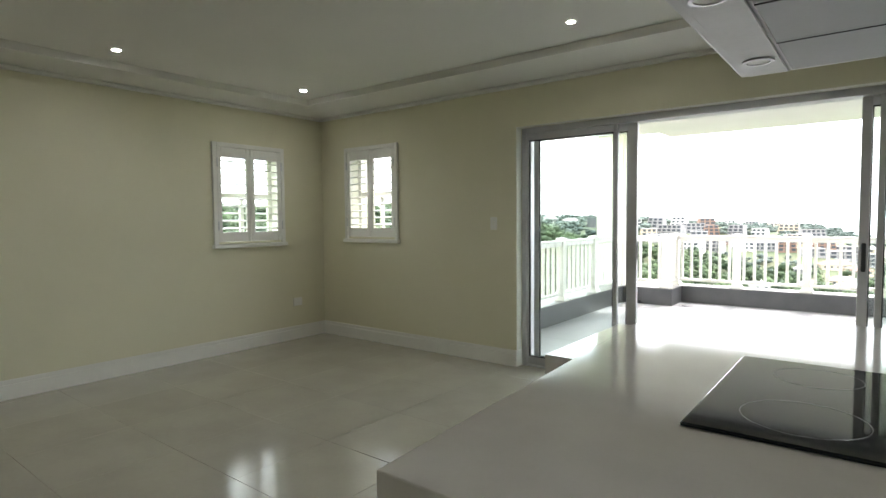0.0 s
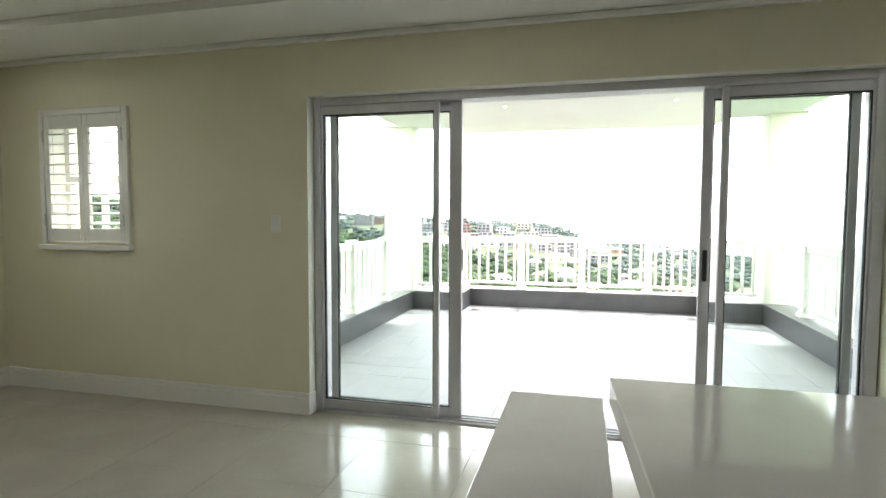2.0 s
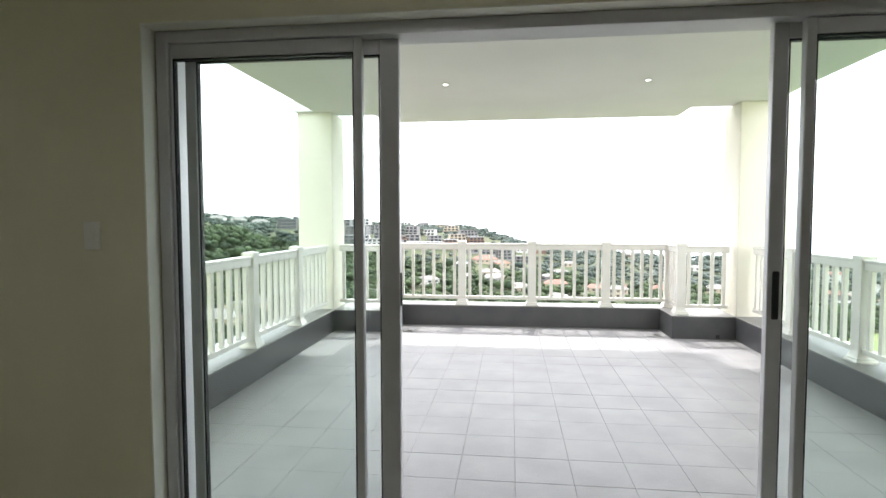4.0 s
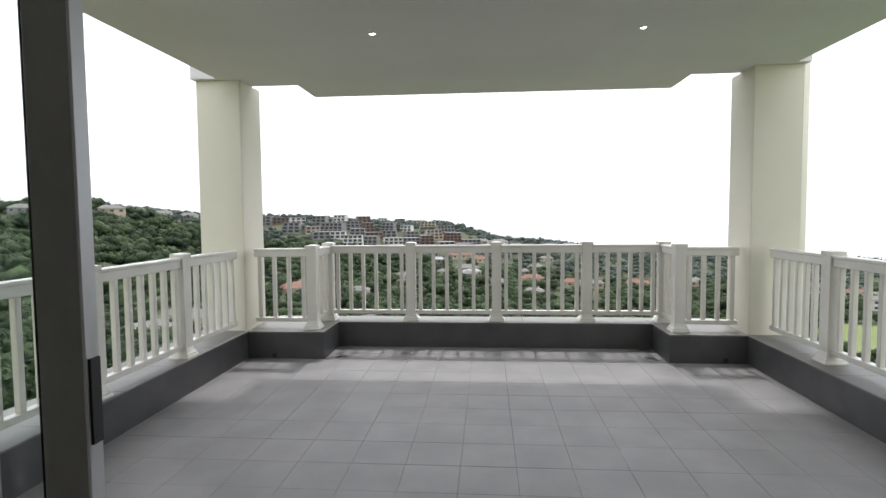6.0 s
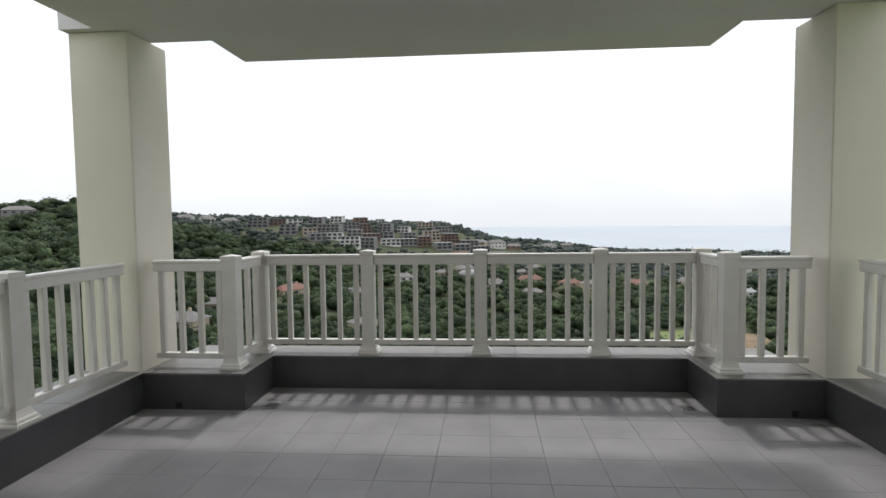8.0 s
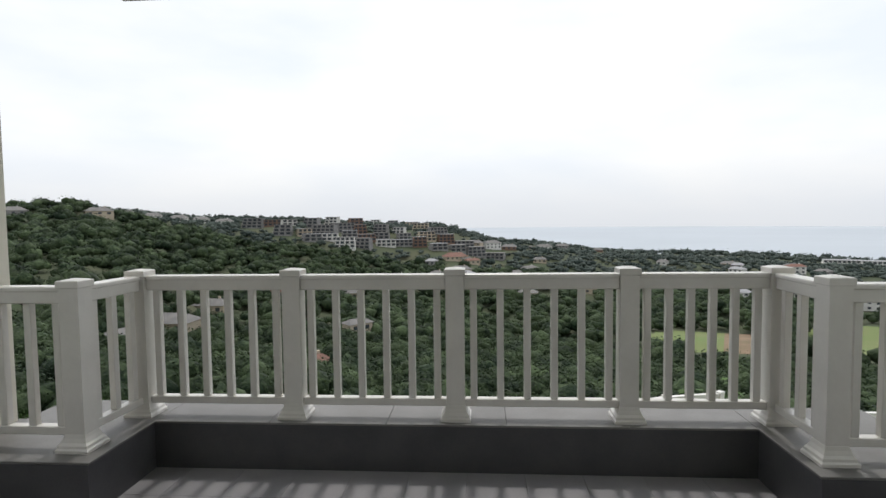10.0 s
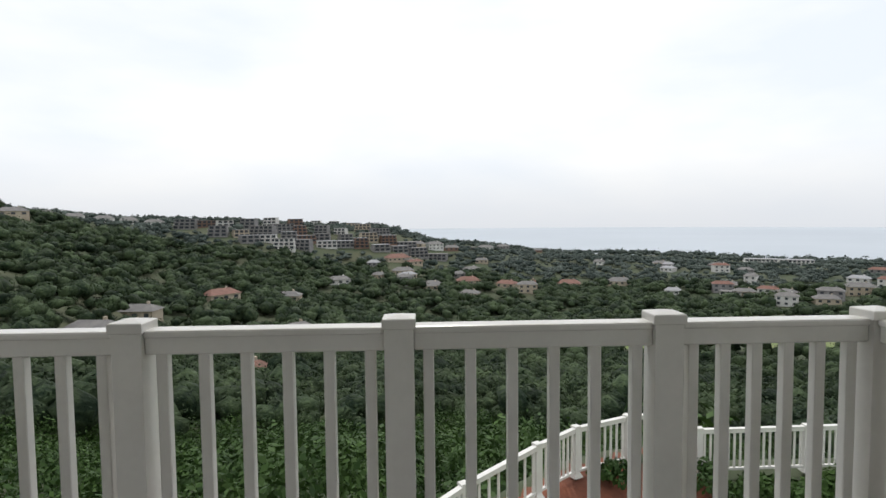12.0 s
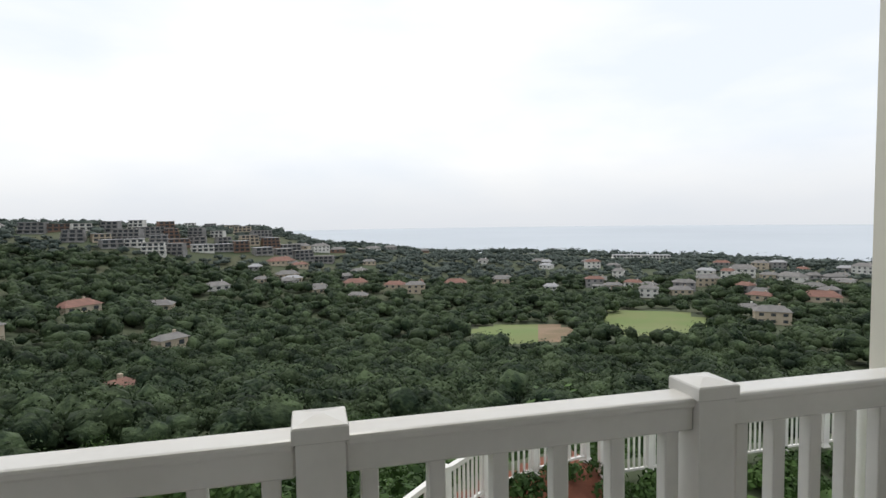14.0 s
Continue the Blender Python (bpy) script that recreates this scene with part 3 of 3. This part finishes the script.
FENCE_X = (-40, -0.8, 0.0, 0.6, 1.29, 2.23, 3.4, 4.15, 5.14, 6.2, 14, 25, 60)
FENCE_Y = (5, 5.4, 6.0, 7.43, 8.85, 9.99, 11.15, 11.78, 12.22, 12.46, 12.42, 11, 5)
RADII = (0, 20, 60, 150, 300, 450, 600, 900, 1300, 1700, 4500)
BEARINGS = (-180, -77.6, -37.7, -21.4, -5.0, 3.1, 13.4, 52.2, 80.8, 180)
HEIGHTS = (
    (-4, -4, -5, -6, -8, -10, -12, -16, -30, -60, -270),
    (-5, -8, -18, -20, -8, 2, 4, 0, -20, -60, -270),
    (-6, -8, -20, -27, -17, -1, 1, -8, -60, -112, -270),
    (-6, -9, -24, -38, -41, -27, -12, -20, -70, -112, -270),
    (-6, -9, -24, -42, -55, -48, -24, -29, -75, -112, -270),
    (-6, -9, -24, -44, -58, -54, -42, -56, -92, -112, -270),
    (-6, -9, -24, -44, -59, -60, -56, -72, -102, -116, -270),
    (-6, -9, -24, -43, -57, -58, -58, -82, -110, -120, -270),
    (-6, -9, -22, -36, -48, -55, -60, -80, -100, -113, -270),
    (-4, -4, -5, -6, -8, -10, -12, -16, -30, -60, -270),
)
HN = np.array(HEIGHTS, float) * 1.024 + np.array(RADII, float) * 0.0165


def valley(x, y):
    """Height of the land at plan points, by bearing and distance from the house, with a gentle roll."""
    x, y = np.asarray(x, float), np.asarray(y, float)
    r, a = np.hypot(x, y), np.degrees(np.arctan2(x, y))
    z = np.zeros_like(r)
    cols = np.stack([np.interp(r, RADII, row) for row in HN])
    k = np.clip(np.searchsorted(BEARINGS, a) - 1, 0, len(BEARINGS) - 2)
    b = np.array(BEARINGS, float)
    f = (a - b[k]) / (b[k + 1] - b[k])
    f = f * f * (3 - 2 * f)
    idx = np.arange(r.size).reshape(r.shape)
    flat = cols.reshape(len(BEARINGS), -1)
    z = flat[k.ravel(), idx.ravel()].reshape(r.shape) * (1 - f) + flat[(k + 1).ravel(), idx.ravel()].reshape(r.shape) * f
    roll = np.sin(x * 0.021 + 1.3) * np.cos(y * 0.017) + 0.5 * np.sin(x * 0.05 + y * 0.043)
    return z + roll * 2.2 * smooth(40, 300, r) * (1 - smooth(900, 1500, r))


def land(x, y):
    x, y = np.asarray(x, float), np.asarray(y, float)
    d = y - np.interp(x, FENCE_X, FENCE_Y)
    bank = np.where(x < 6.40, 0.58, 0.22)
    inside = -3.37 + bank * smooth(-1.5, -0.15, d)
    return inside * (1 - smooth(0.25, 7, d)) + valley(x, y) * smooth(0.25, 7, d)


# ground: one sheet out to the horizon, with lawn, soil, playing field and bare earth
rs = np.concatenate([np.arange(0.5, 17, 0.35), np.geomspace(17.2, 4500, 95)])
az = np.radians(np.linspace(-180, 180, 481)[:-1])
RR, AA = np.meshgrid(rs, az, indexing="ij")
GX, GY = RR * np.sin(AA), RR * np.cos(AA) + 0.0
GZ = land(GX, GY)
na = len(az)
gv = np.stack([GX, GY, GZ], -1).reshape(-1, 3)
ii, jj = np.meshgrid(np.arange(len(rs) - 1), np.arange(na), indexing="ij")
gq = np.stack([ii * na + jj, ii * na + (jj + 1) % na, (ii + 1) * na + (jj + 1) % na, (ii + 1) * na + jj], -1).reshape(-1, 4)[:, ::-1]
gm = bpy.data.meshes.new("ground")
gm.from_pydata(gv.tolist(), [], gq.tolist())
for m in (M_GROUND, M_LAWN, M_SOIL, M_FIELD, M_DRY):
    gm.materials.append(m)
gc = gv[gq].mean(1)
gr, ga = np.hypot(gc[:, 0], gc[:, 1]), np.degrees(np.arctan2(gc[:, 0], gc[:, 1]))
gd = gc[:, 1] - np.interp(gc[:, 0], FENCE_X, FENCE_Y)


def in_field(r, a):
    return ((r - 285) / 56) ** 2 + ((a - 34.1) / 5.1) ** 2 < 1


def in_dry(r, a):
    return (((r - 256) / 42) ** 2 + ((a - 22.0) / 5.2) ** 2 < 1)


kind_of = np.zeros(len(gq), int)
kind_of[(gd < -0.9) & (gr < 30)] = 1
kind_of[(gd < 0.5) & (gd > -1.5) & (gc[:, 0] < 6.50) & (gr < 16)] = 2
kind_of[in_field(gr, ga)] = 3
kind_of[in_dry(gr, ga) & (ga < 23.6)] = 3
kind_of[in_dry(gr, ga) & (ga >= 23.6)] = 4
gm.polygons.foreach_set("material_index", kind_of)
gm.polygons.foreach_set("use_smooth", np.ones(len(gq), bool))
tagged(new("ground", gm), "sloping green valley ground with lawn and soil", "ground", kind="structure")
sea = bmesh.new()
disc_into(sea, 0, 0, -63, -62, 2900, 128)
structure("water", sea, M_SEA, "sea on the horizon, its haze put into the pale grey colour", "sea")


# ---- foliage ----
rng = np.random.default_rng(7)


def ball(level):
    bm = bmesh.new()
    bmesh.ops.create_icosphere(bm, subdivisions=level, radius=1.0)
    v, f = np.array([q.co[:] for q in bm.verts]), np.array([[q.index for q in p.verts] for p in bm.faces])
    bm.free()
    return v, f


def crowns(name, pos, radius, height, leaves, size, material, label, lobes=6, level=0):
    """Many tree crowns in one mesh: uneven lobed masses, covered with leaf sprays that face outwards."""
    n = len(pos)
    lob = rng.normal(size=(n, lobes, 3))
    lob /= np.linalg.norm(lob, axis=2, keepdims=True)
    lob[:, :, 2] = np.abs(lob[:, :, 2]) * 0.75
    lob[:, 0] = (0, 0, 0.25)
    lr = rng.uniform(0.36, 0.66, (n, lobes))
    which = rng.integers(0, lobes, (n, leaves))
    d = rng.normal(size=(n, leaves, 3))
    d[:, :, 2] = np.abs(d[:, :, 2] + 0.35) - 0.15
    d /= np.linalg.norm(d, axis=2, keepdims=True)
    li = np.arange(n)[:, None]
    c = lob[li, which] * 0.62 + d * (lr[li, which] * rng.uniform(0.88, 1.12, (n, leaves)))[:, :, None]
    scale = np.stack([radius, radius, height], 1)[:, None, :]
    c = c * scale + pos[:, None, :]
    nor = d + rng.normal(size=d.shape) * 0.28
    nor /= np.linalg.norm(nor, axis=2, keepdims=True)
    u = np.cross(nor, rng.normal(size=d.shape))
    u /= np.linalg.norm(u, axis=2, keepdims=True)
    v = np.cross(nor, u)
    s = (size * rng.uniform(0.6, 1.35, (n, leaves)))[:, :, None] * (radius / radius.mean())[:, None, None]
    q = np.stack([c - u * s, c - v * s * 0.55 + nor * s * 0.12, c + u * s, c + v * s * 0.55 - nor * s * 0.1], 2).reshape(-1, 3)
    loops, starts = np.arange(len(q)), np.arange(0, len(q), 4)
    if level:
        bv, bf = ball(level)
        k = lobes
        w = bv[None, None] * (lr * 0.82)[:, :, None, None] * rng.uniform(0.7, 1.15, (n, k, len(bv), 1)) + (lob * 0.62)[:, :, None, :]
        w = (w * scale[:, :, None, :] + pos[:, None, None, :]).reshape(-1, 3)
        f = (bf[None] + (np.arange(n * k) * len(bv))[:, None, None]).reshape(-1) + len(q)
        starts = np.concatenate([starts, len(q) + np.arange(0, len(f), 3)])
        loops = np.concatenate([loops, f])
        q = np.concatenate([q, w])
    me = bpy.data.meshes.new(name)
    me.vertices.add(len(q))
    me.vertices.foreach_set("co", q.astype(np.float32).ravel())
    me.loops.add(len(loops))
    me.loops.foreach_set("vertex_index", loops.astype(np.int32))
    me.polygons.add(len(starts))
    me.polygons.foreach_set("loop_start", starts.astype(np.int32))
    me.polygons.foreach_set("use_smooth", np.ones(len(starts), bool))
    me.update(calc_edges=True)
    me.materials.append(material)
    ob = new(name, me)
    if label:
        tagged(ob, label, "woodland", kind="stuff")
    return ob


HOUSES = []


def scatter(r0, r1, a0, a1, n, clear=True):
    r = np.sqrt(rng.uniform(r0 * r0, r1 * r1, n))
    a = rng.uniform(a0, a1, n)
    keep = ~(in_field(r, a) | in_field(r + 22, a) | in_dry(r, a) | in_dry(r + 20, a))
    x, y = r * np.sin(np.radians(a)), r * np.cos(np.radians(a))
    keep &= (y - np.interp(x, FENCE_X, FENCE_Y)) > 2.2
    if clear:
        for hx, hy, hr in HOUSES:
            along = (x * hx + y * hy) / math.hypot(hx, hy)
            off = np.abs(x * hy - y * hx) / math.hypot(hx, hy)
            back = math.hypot(hx, hy)
            keep &= ~((off < hr) & (along < back + hr * 0.8) & (along > back - hr * 2.6))
    x, y = x[keep], y[keep]
    return x, y


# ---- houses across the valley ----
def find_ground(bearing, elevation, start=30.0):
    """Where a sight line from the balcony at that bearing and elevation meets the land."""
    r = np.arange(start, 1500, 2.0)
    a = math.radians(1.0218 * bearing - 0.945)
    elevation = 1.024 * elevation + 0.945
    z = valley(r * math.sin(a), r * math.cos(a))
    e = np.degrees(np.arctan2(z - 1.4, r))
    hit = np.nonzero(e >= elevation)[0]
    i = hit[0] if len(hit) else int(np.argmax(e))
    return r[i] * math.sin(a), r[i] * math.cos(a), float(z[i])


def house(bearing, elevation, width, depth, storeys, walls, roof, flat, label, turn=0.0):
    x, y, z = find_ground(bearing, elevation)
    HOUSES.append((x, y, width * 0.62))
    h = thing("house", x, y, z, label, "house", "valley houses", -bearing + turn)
    sh = 3.0
    for k in range(storeys):
        inset = 0.0 if not flat else 0.9 * k
        w0, w1, d0, d1 = -width / 2 + inset * 0.6, width / 2 - inset * 0.3, -depth / 2 + inset, depth / 2
        wall = part("wall", box(w0, w1, d0, d1, (k * sh) if k else -3.0, (k + 1) * sh - (0.25 if flat else 0)), walls, h)
        if flat:
            part("floor_slab", box(w0 - 0.5, w1 + 0.5, d0 - 1.3, d1 + 0.3, (k + 1) * sh - 0.249, (k + 1) * sh - 0.001), roof if k == storeys - 1 else walls, h)
        nw = max(2, int(width / 4))
        for i in range(nw):
            cx = w0 + (i + 0.5) * (w1 - w0) / nw
            ww = (w1 - w0) / nw * (0.33 if flat else 0.2)
            win = part("window", box(cx - ww, cx + ww, d0 - 0.06, d0 - 0.005, k * sh + (0.35 if flat else 0.9), k * sh + 2.3), M_WIN, h)
    top = storeys * sh
    if not flat:
        bm = bmesh.new()
        W, D, R = width / 2 + 0.6, depth / 2 + 0.6, depth * 0.28
        e = [bm.verts.new(p) for p in ((-W, -D, top), (W, -D, top), (W, D, top), (-W, D, top))]
        f = [bm.verts.new(p) for p in ((-W * 0.55, 0, top + R), (W * 0.55, 0, top + R))]
        for q in ((e[0], e[1], f[1], f[0]), (e[1], e[2], f[1]), (e[2], e[3], f[0], f[1]), (e[3], e[0], f[0]), (e[3], e[2], e[1], e[0])):
            bm.faces.new(q)
        rf = part("roof", bm, roof, h)
        part("chimney", box(width * 0.18, width * 0.18 + 0.8, 0.3, 1.1, top + R * 0.5, top + R + 0.7), walls, rf)
    return h


TONES = (M_HOUSE_G, M_HOUSE_W, M_HOUSE_G, M_HOUSE_C, M_HOUSE_G, M_HOUSE_P, M_HOUSE_W)
NAMES = ("grey", "white", "grey", "cream", "grey", "brown", "white")
hr = random.Random(4)
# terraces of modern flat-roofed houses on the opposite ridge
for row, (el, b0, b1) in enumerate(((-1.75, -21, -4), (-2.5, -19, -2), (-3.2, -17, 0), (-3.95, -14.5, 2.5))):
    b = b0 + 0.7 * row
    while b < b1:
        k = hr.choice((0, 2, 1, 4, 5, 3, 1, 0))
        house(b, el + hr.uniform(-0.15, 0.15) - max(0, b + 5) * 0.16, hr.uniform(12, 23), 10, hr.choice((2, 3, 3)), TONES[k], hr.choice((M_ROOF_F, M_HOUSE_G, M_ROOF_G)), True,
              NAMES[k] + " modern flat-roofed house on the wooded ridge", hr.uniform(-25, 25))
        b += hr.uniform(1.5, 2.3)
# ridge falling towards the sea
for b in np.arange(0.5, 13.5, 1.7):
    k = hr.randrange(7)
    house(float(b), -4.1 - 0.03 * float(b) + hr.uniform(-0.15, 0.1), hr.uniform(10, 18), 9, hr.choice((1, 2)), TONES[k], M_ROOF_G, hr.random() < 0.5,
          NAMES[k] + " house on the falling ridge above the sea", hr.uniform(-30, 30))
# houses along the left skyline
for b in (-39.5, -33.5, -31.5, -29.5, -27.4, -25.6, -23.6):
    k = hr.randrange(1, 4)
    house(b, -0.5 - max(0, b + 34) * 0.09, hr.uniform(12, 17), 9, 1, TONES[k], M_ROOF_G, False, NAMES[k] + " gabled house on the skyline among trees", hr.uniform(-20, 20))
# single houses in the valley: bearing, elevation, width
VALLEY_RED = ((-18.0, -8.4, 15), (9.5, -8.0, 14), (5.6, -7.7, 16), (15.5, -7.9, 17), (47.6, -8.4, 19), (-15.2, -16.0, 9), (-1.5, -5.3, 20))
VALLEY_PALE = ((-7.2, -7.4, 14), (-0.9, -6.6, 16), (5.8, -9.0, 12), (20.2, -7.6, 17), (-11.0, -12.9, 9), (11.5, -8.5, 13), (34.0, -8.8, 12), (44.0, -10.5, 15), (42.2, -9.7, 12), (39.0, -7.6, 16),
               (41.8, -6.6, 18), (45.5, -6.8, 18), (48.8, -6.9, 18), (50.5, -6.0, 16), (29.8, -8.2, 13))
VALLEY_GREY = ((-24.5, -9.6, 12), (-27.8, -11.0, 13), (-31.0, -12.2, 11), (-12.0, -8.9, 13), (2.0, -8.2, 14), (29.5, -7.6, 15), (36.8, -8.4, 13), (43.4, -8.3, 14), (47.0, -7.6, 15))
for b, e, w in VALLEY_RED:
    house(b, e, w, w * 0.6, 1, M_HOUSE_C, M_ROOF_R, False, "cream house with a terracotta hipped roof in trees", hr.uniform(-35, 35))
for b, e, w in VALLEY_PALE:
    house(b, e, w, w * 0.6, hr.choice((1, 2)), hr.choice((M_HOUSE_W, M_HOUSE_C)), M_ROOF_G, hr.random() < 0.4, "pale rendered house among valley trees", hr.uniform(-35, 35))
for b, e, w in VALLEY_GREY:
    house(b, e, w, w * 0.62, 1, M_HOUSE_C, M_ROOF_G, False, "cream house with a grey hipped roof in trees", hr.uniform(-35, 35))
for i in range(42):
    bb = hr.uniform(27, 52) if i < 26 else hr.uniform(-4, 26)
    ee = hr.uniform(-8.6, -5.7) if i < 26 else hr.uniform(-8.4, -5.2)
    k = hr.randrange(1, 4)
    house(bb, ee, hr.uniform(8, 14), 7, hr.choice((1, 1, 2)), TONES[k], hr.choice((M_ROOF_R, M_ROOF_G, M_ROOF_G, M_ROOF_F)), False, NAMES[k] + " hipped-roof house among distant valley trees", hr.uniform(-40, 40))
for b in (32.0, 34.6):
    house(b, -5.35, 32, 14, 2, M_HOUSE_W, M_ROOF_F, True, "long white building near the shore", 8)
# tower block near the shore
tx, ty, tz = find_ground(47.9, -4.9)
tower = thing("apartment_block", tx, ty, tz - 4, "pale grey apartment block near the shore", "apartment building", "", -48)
part("wall", box(-14, 14, -8, 8, -4, 26), M_HOUSE_W, tower)
part("roof", box(-14.4, 14.4, -8.4, 8.4, 26.001, 26.8), M_ROOF_F, tower)
for k in range(8):
    for i in range(7):
        part("window", box(-12.6 + i * 3.8, -10.0 + i * 3.8, -8.08, -8.002, k * 3.1 + 1.2, k * 3.1 + 2.9), M_WIN, tower)
HOUSES.append((tx, ty, 16))

# woods, nearest first
x, y = scatter(14, 75, -64, 78, 980)
z = land(x, y)
rad = rng.uniform(1.5, 3.1, len(x))
crowns("near_bushes", np.stack([x, y, z + rad * 0.35], 1), rad, rad * rng.uniform(0.8, 1.15, len(x)), 380, 0.115, M_LEAF_B, "bright green dense bushes below the balcony", 8)
x, y = scatter(70, 190, -62, 76, 1150)
z = land(x, y)
rad = rng.uniform(2.6, 6.0, len(x))
crowns("valley_woods", np.stack([x, y, z + rad * 0.5], 1), rad, rad * rng.uniform(0.6, 1.0, len(x)), 330, 0.24, M_LEAF_A, "dark green valley woods with rounded crowns", 7, 1)
x, y = scatter(185, 460, -60, 72, 3600)
z = land(x, y)
rad = rng.uniform(3.0, 8.0, len(x))
crowns("middle_woods", np.stack([x, y, z + rad * 0.4], 1), rad, rad * rng.uniform(0.55, 0.95, len(x)), 95, 0.42, M_LEAF_A, "dark green woods across the valley", 6, 1)
x, y = scatter(450, 720, -60, 70, 4200)
z = land(x, y)
rad = rng.uniform(3.0, 6.5, len(x))
crowns("ridge_woods", np.stack([x, y, z + rad * 0.3], 1), rad, rad * rng.uniform(0.5, 0.9, len(x)), 14, 0.8, M_LEAF_HAZE, "green woods on the far ridge, distance haze put into their colour", 4, 1)
x, y = scatter(715, 1420, -30, 66, 6000)
z = land(x, y)
rad = rng.uniform(4.5, 9.5, len(x))
crowns("coast_woods", np.stack([x, y, z + rad * 0.3], 1), rad, rad * rng.uniform(0.4, 0.8, len(x)), 6, 1.6, M_LEAF_HAZE, "green woods along the coast, paled by haze in the base colour", 3, 1)

# ---- garden fence and hedge ----
FP = [(0.60, 7.43), (1.29, 8.85), (2.23, 9.99), (3.40, 11.15), (4.15, 11.78), (5.14, 12.22), (6.20, 12.46)]
FZ = [-2.76] * 7
for i, (fx, fy) in enumerate(FP):
    rail_post(fx, fy, FZ[i], 30, "white garden fence post with a pyramid cap", "garden fence posts")
for i in range(len(FP) - 1):
    rail_bay(*FP[i], *FP[i + 1], FZ[i], 8, "white picket balustrade along the garden edge", "garden fence", bw=0.8)
GP = [(6.46, 12.39), (7.40, 12.40), (8.37, 12.42), (9.33, 12.43), (10.29, 12.46), (11.25, 12.45), (12.21, 12.44), (13.17, 12.42)]
for fx, fy in GP:
    rail_post(fx, fy, -3.08, 0, "white garden fence post with a pyramid cap", "garden fence posts")
for i in range(len(GP) - 1):
    rail_bay(*GP[i], *GP[i + 1], -3.08, 8, "white picket balustrade along the lawn", "garden fence", bw=0.8)
hx = np.concatenate([rng.uniform(6.20, 13, 70), rng.uniform(4.35, 6.40, 9)])
hy = np.concatenate([11.73 + rng.normal(0, 0.16, 70), rng.uniform(11.33, 12.08, 9)])
hrad = rng.uniform(0.16, 0.34, len(hx))
hd = crowns("hedge", np.stack([hx, hy, land(hx, hy) + 0.08], 1), hrad, hrad * 1.05, 150, 0.045, M_LEAF_B, "", 5)
tagged(hd, "low green planted hedge along the garden fence", "hedge", kind="stuff")

# ---- floor pieces, last ----
fb = bmesh.new()
box_into(fb, XL, XR, YB, YI - 0.0005, -0.2, -0.0125)
box_into(fb, DX0, DX1, YI, YO, -0.2, -0.021)
floor = structure("floor", fb, M_GROUT, "polished pale beige porcelain tiled floor", "floor")


def tile_field(parent, name, x0, x1, y0, y1, ox, oy, px, py, z0, z1, material, joint):
    """Tiles on a grid, cut at the edges; whole ones share a mesh."""
    whole = mesh_of(name, box(-(px - joint) / 2, (px - joint) / 2, -(py - joint) / 2, (py - joint) / 2, z0, z1, 0.0012), material)
    i0, j0 = math.floor((x0 - ox) / px), math.floor((y0 - oy) / py)
    for i in range(i0, math.ceil((x1 - ox) / px)):
        for j in range(j0, math.ceil((y1 - oy) / py)):
            a0, a1, b0, b1 = ox + i * px, ox + (i + 1) * px, oy + j * py, oy + (j + 1) * py
            lift = 0.0006 * math.sin(i * 12.9 + j * 7.7)
            if a0 >= x0 and a1 <= x1 and b0 >= y0 and b1 <= y1:
                put(name, whole, parent, pose((a0 + a1) / 2, (b0 + b1) / 2, lift))
            else:
                c = (max(a0, x0) + joint / 2, min(a1, x1) - joint / 2, max(b0, y0) + joint / 2, min(b1, y1) - joint / 2)
                if c[1] - c[0] > 0.01 and c[3] - c[2] > 0.01:
                    put(name, mesh_of(name, box(*c, z0, z1, 0.0012), material), parent, pose(0, 0, lift))


tile_field(floor, "tile", XL + 0.001, XR - 0.001, YB + 0.001, YI - 0.001, 0.498, -1.018 + 0.612, 0.62, 0.62, -0.012, 0.0, M_FLOOR, 0.002)
put("tile", mesh_of("tile", box(DX0 + 0.002, DX1 - 0.002, YI + 0.0005, -0.0305, -0.0205, 0.0), M_FLOOR), floor, pose(0, 0, 0))
deck = structure("balcony_floor", box(AX0, AX1, YO + 0.001, FY0, ZD - 0.0118, ZD - 0.009), M_DGROUT, "matt grey tiled balcony deck", "balcony floor")
tile_field(deck, "tile", AX0 + 0.001, AX1 - 0.001, YO + 0.002, SY - 0.001, 1.43, 0.68, 0.308, 0.308, ZD - 0.0088, ZD, M_DECK, 0.0014)
tile_field(deck, "tile", SX0 + 0.001, SX1 - 0.001, SY - 0.001, FY0 - 0.001, 1.43, 0.68 + 0.308 * 12, 0.308, 0.308, ZD - 0.0088, ZD, M_DECK, 0.0014)
for para, (x0, x1, y0, y1) in zip(PARAPETS, PAR):
    long_y = (y1 - y0) > (x1 - x0)
    n = max(1, round(max(y1 - y0, x1 - x0) / 0.6))
    for i in range(n):
        if long_y:
            q = (x0 - 0.004, x1 + 0.004, y0 + (y1 - y0) * i / n + 0.0015, y0 + (y1 - y0) * (i + 1) / n - 0.0015)
        else:
            q = (x0 + (x1 - x0) * i / n + (0.0055 if i == 0 else 0.001), x0 + (x1 - x0) * (i + 1) / n - (0.0055 if i == n - 1 else 0.001), y0 - 0.004, y1 + 0.004)
        put("coping_tile", mesh_of("coping_tile", box(*q, ZP - 0.0115, ZP, 0.0015), M_COPE), para, pose(0, 0, 0))
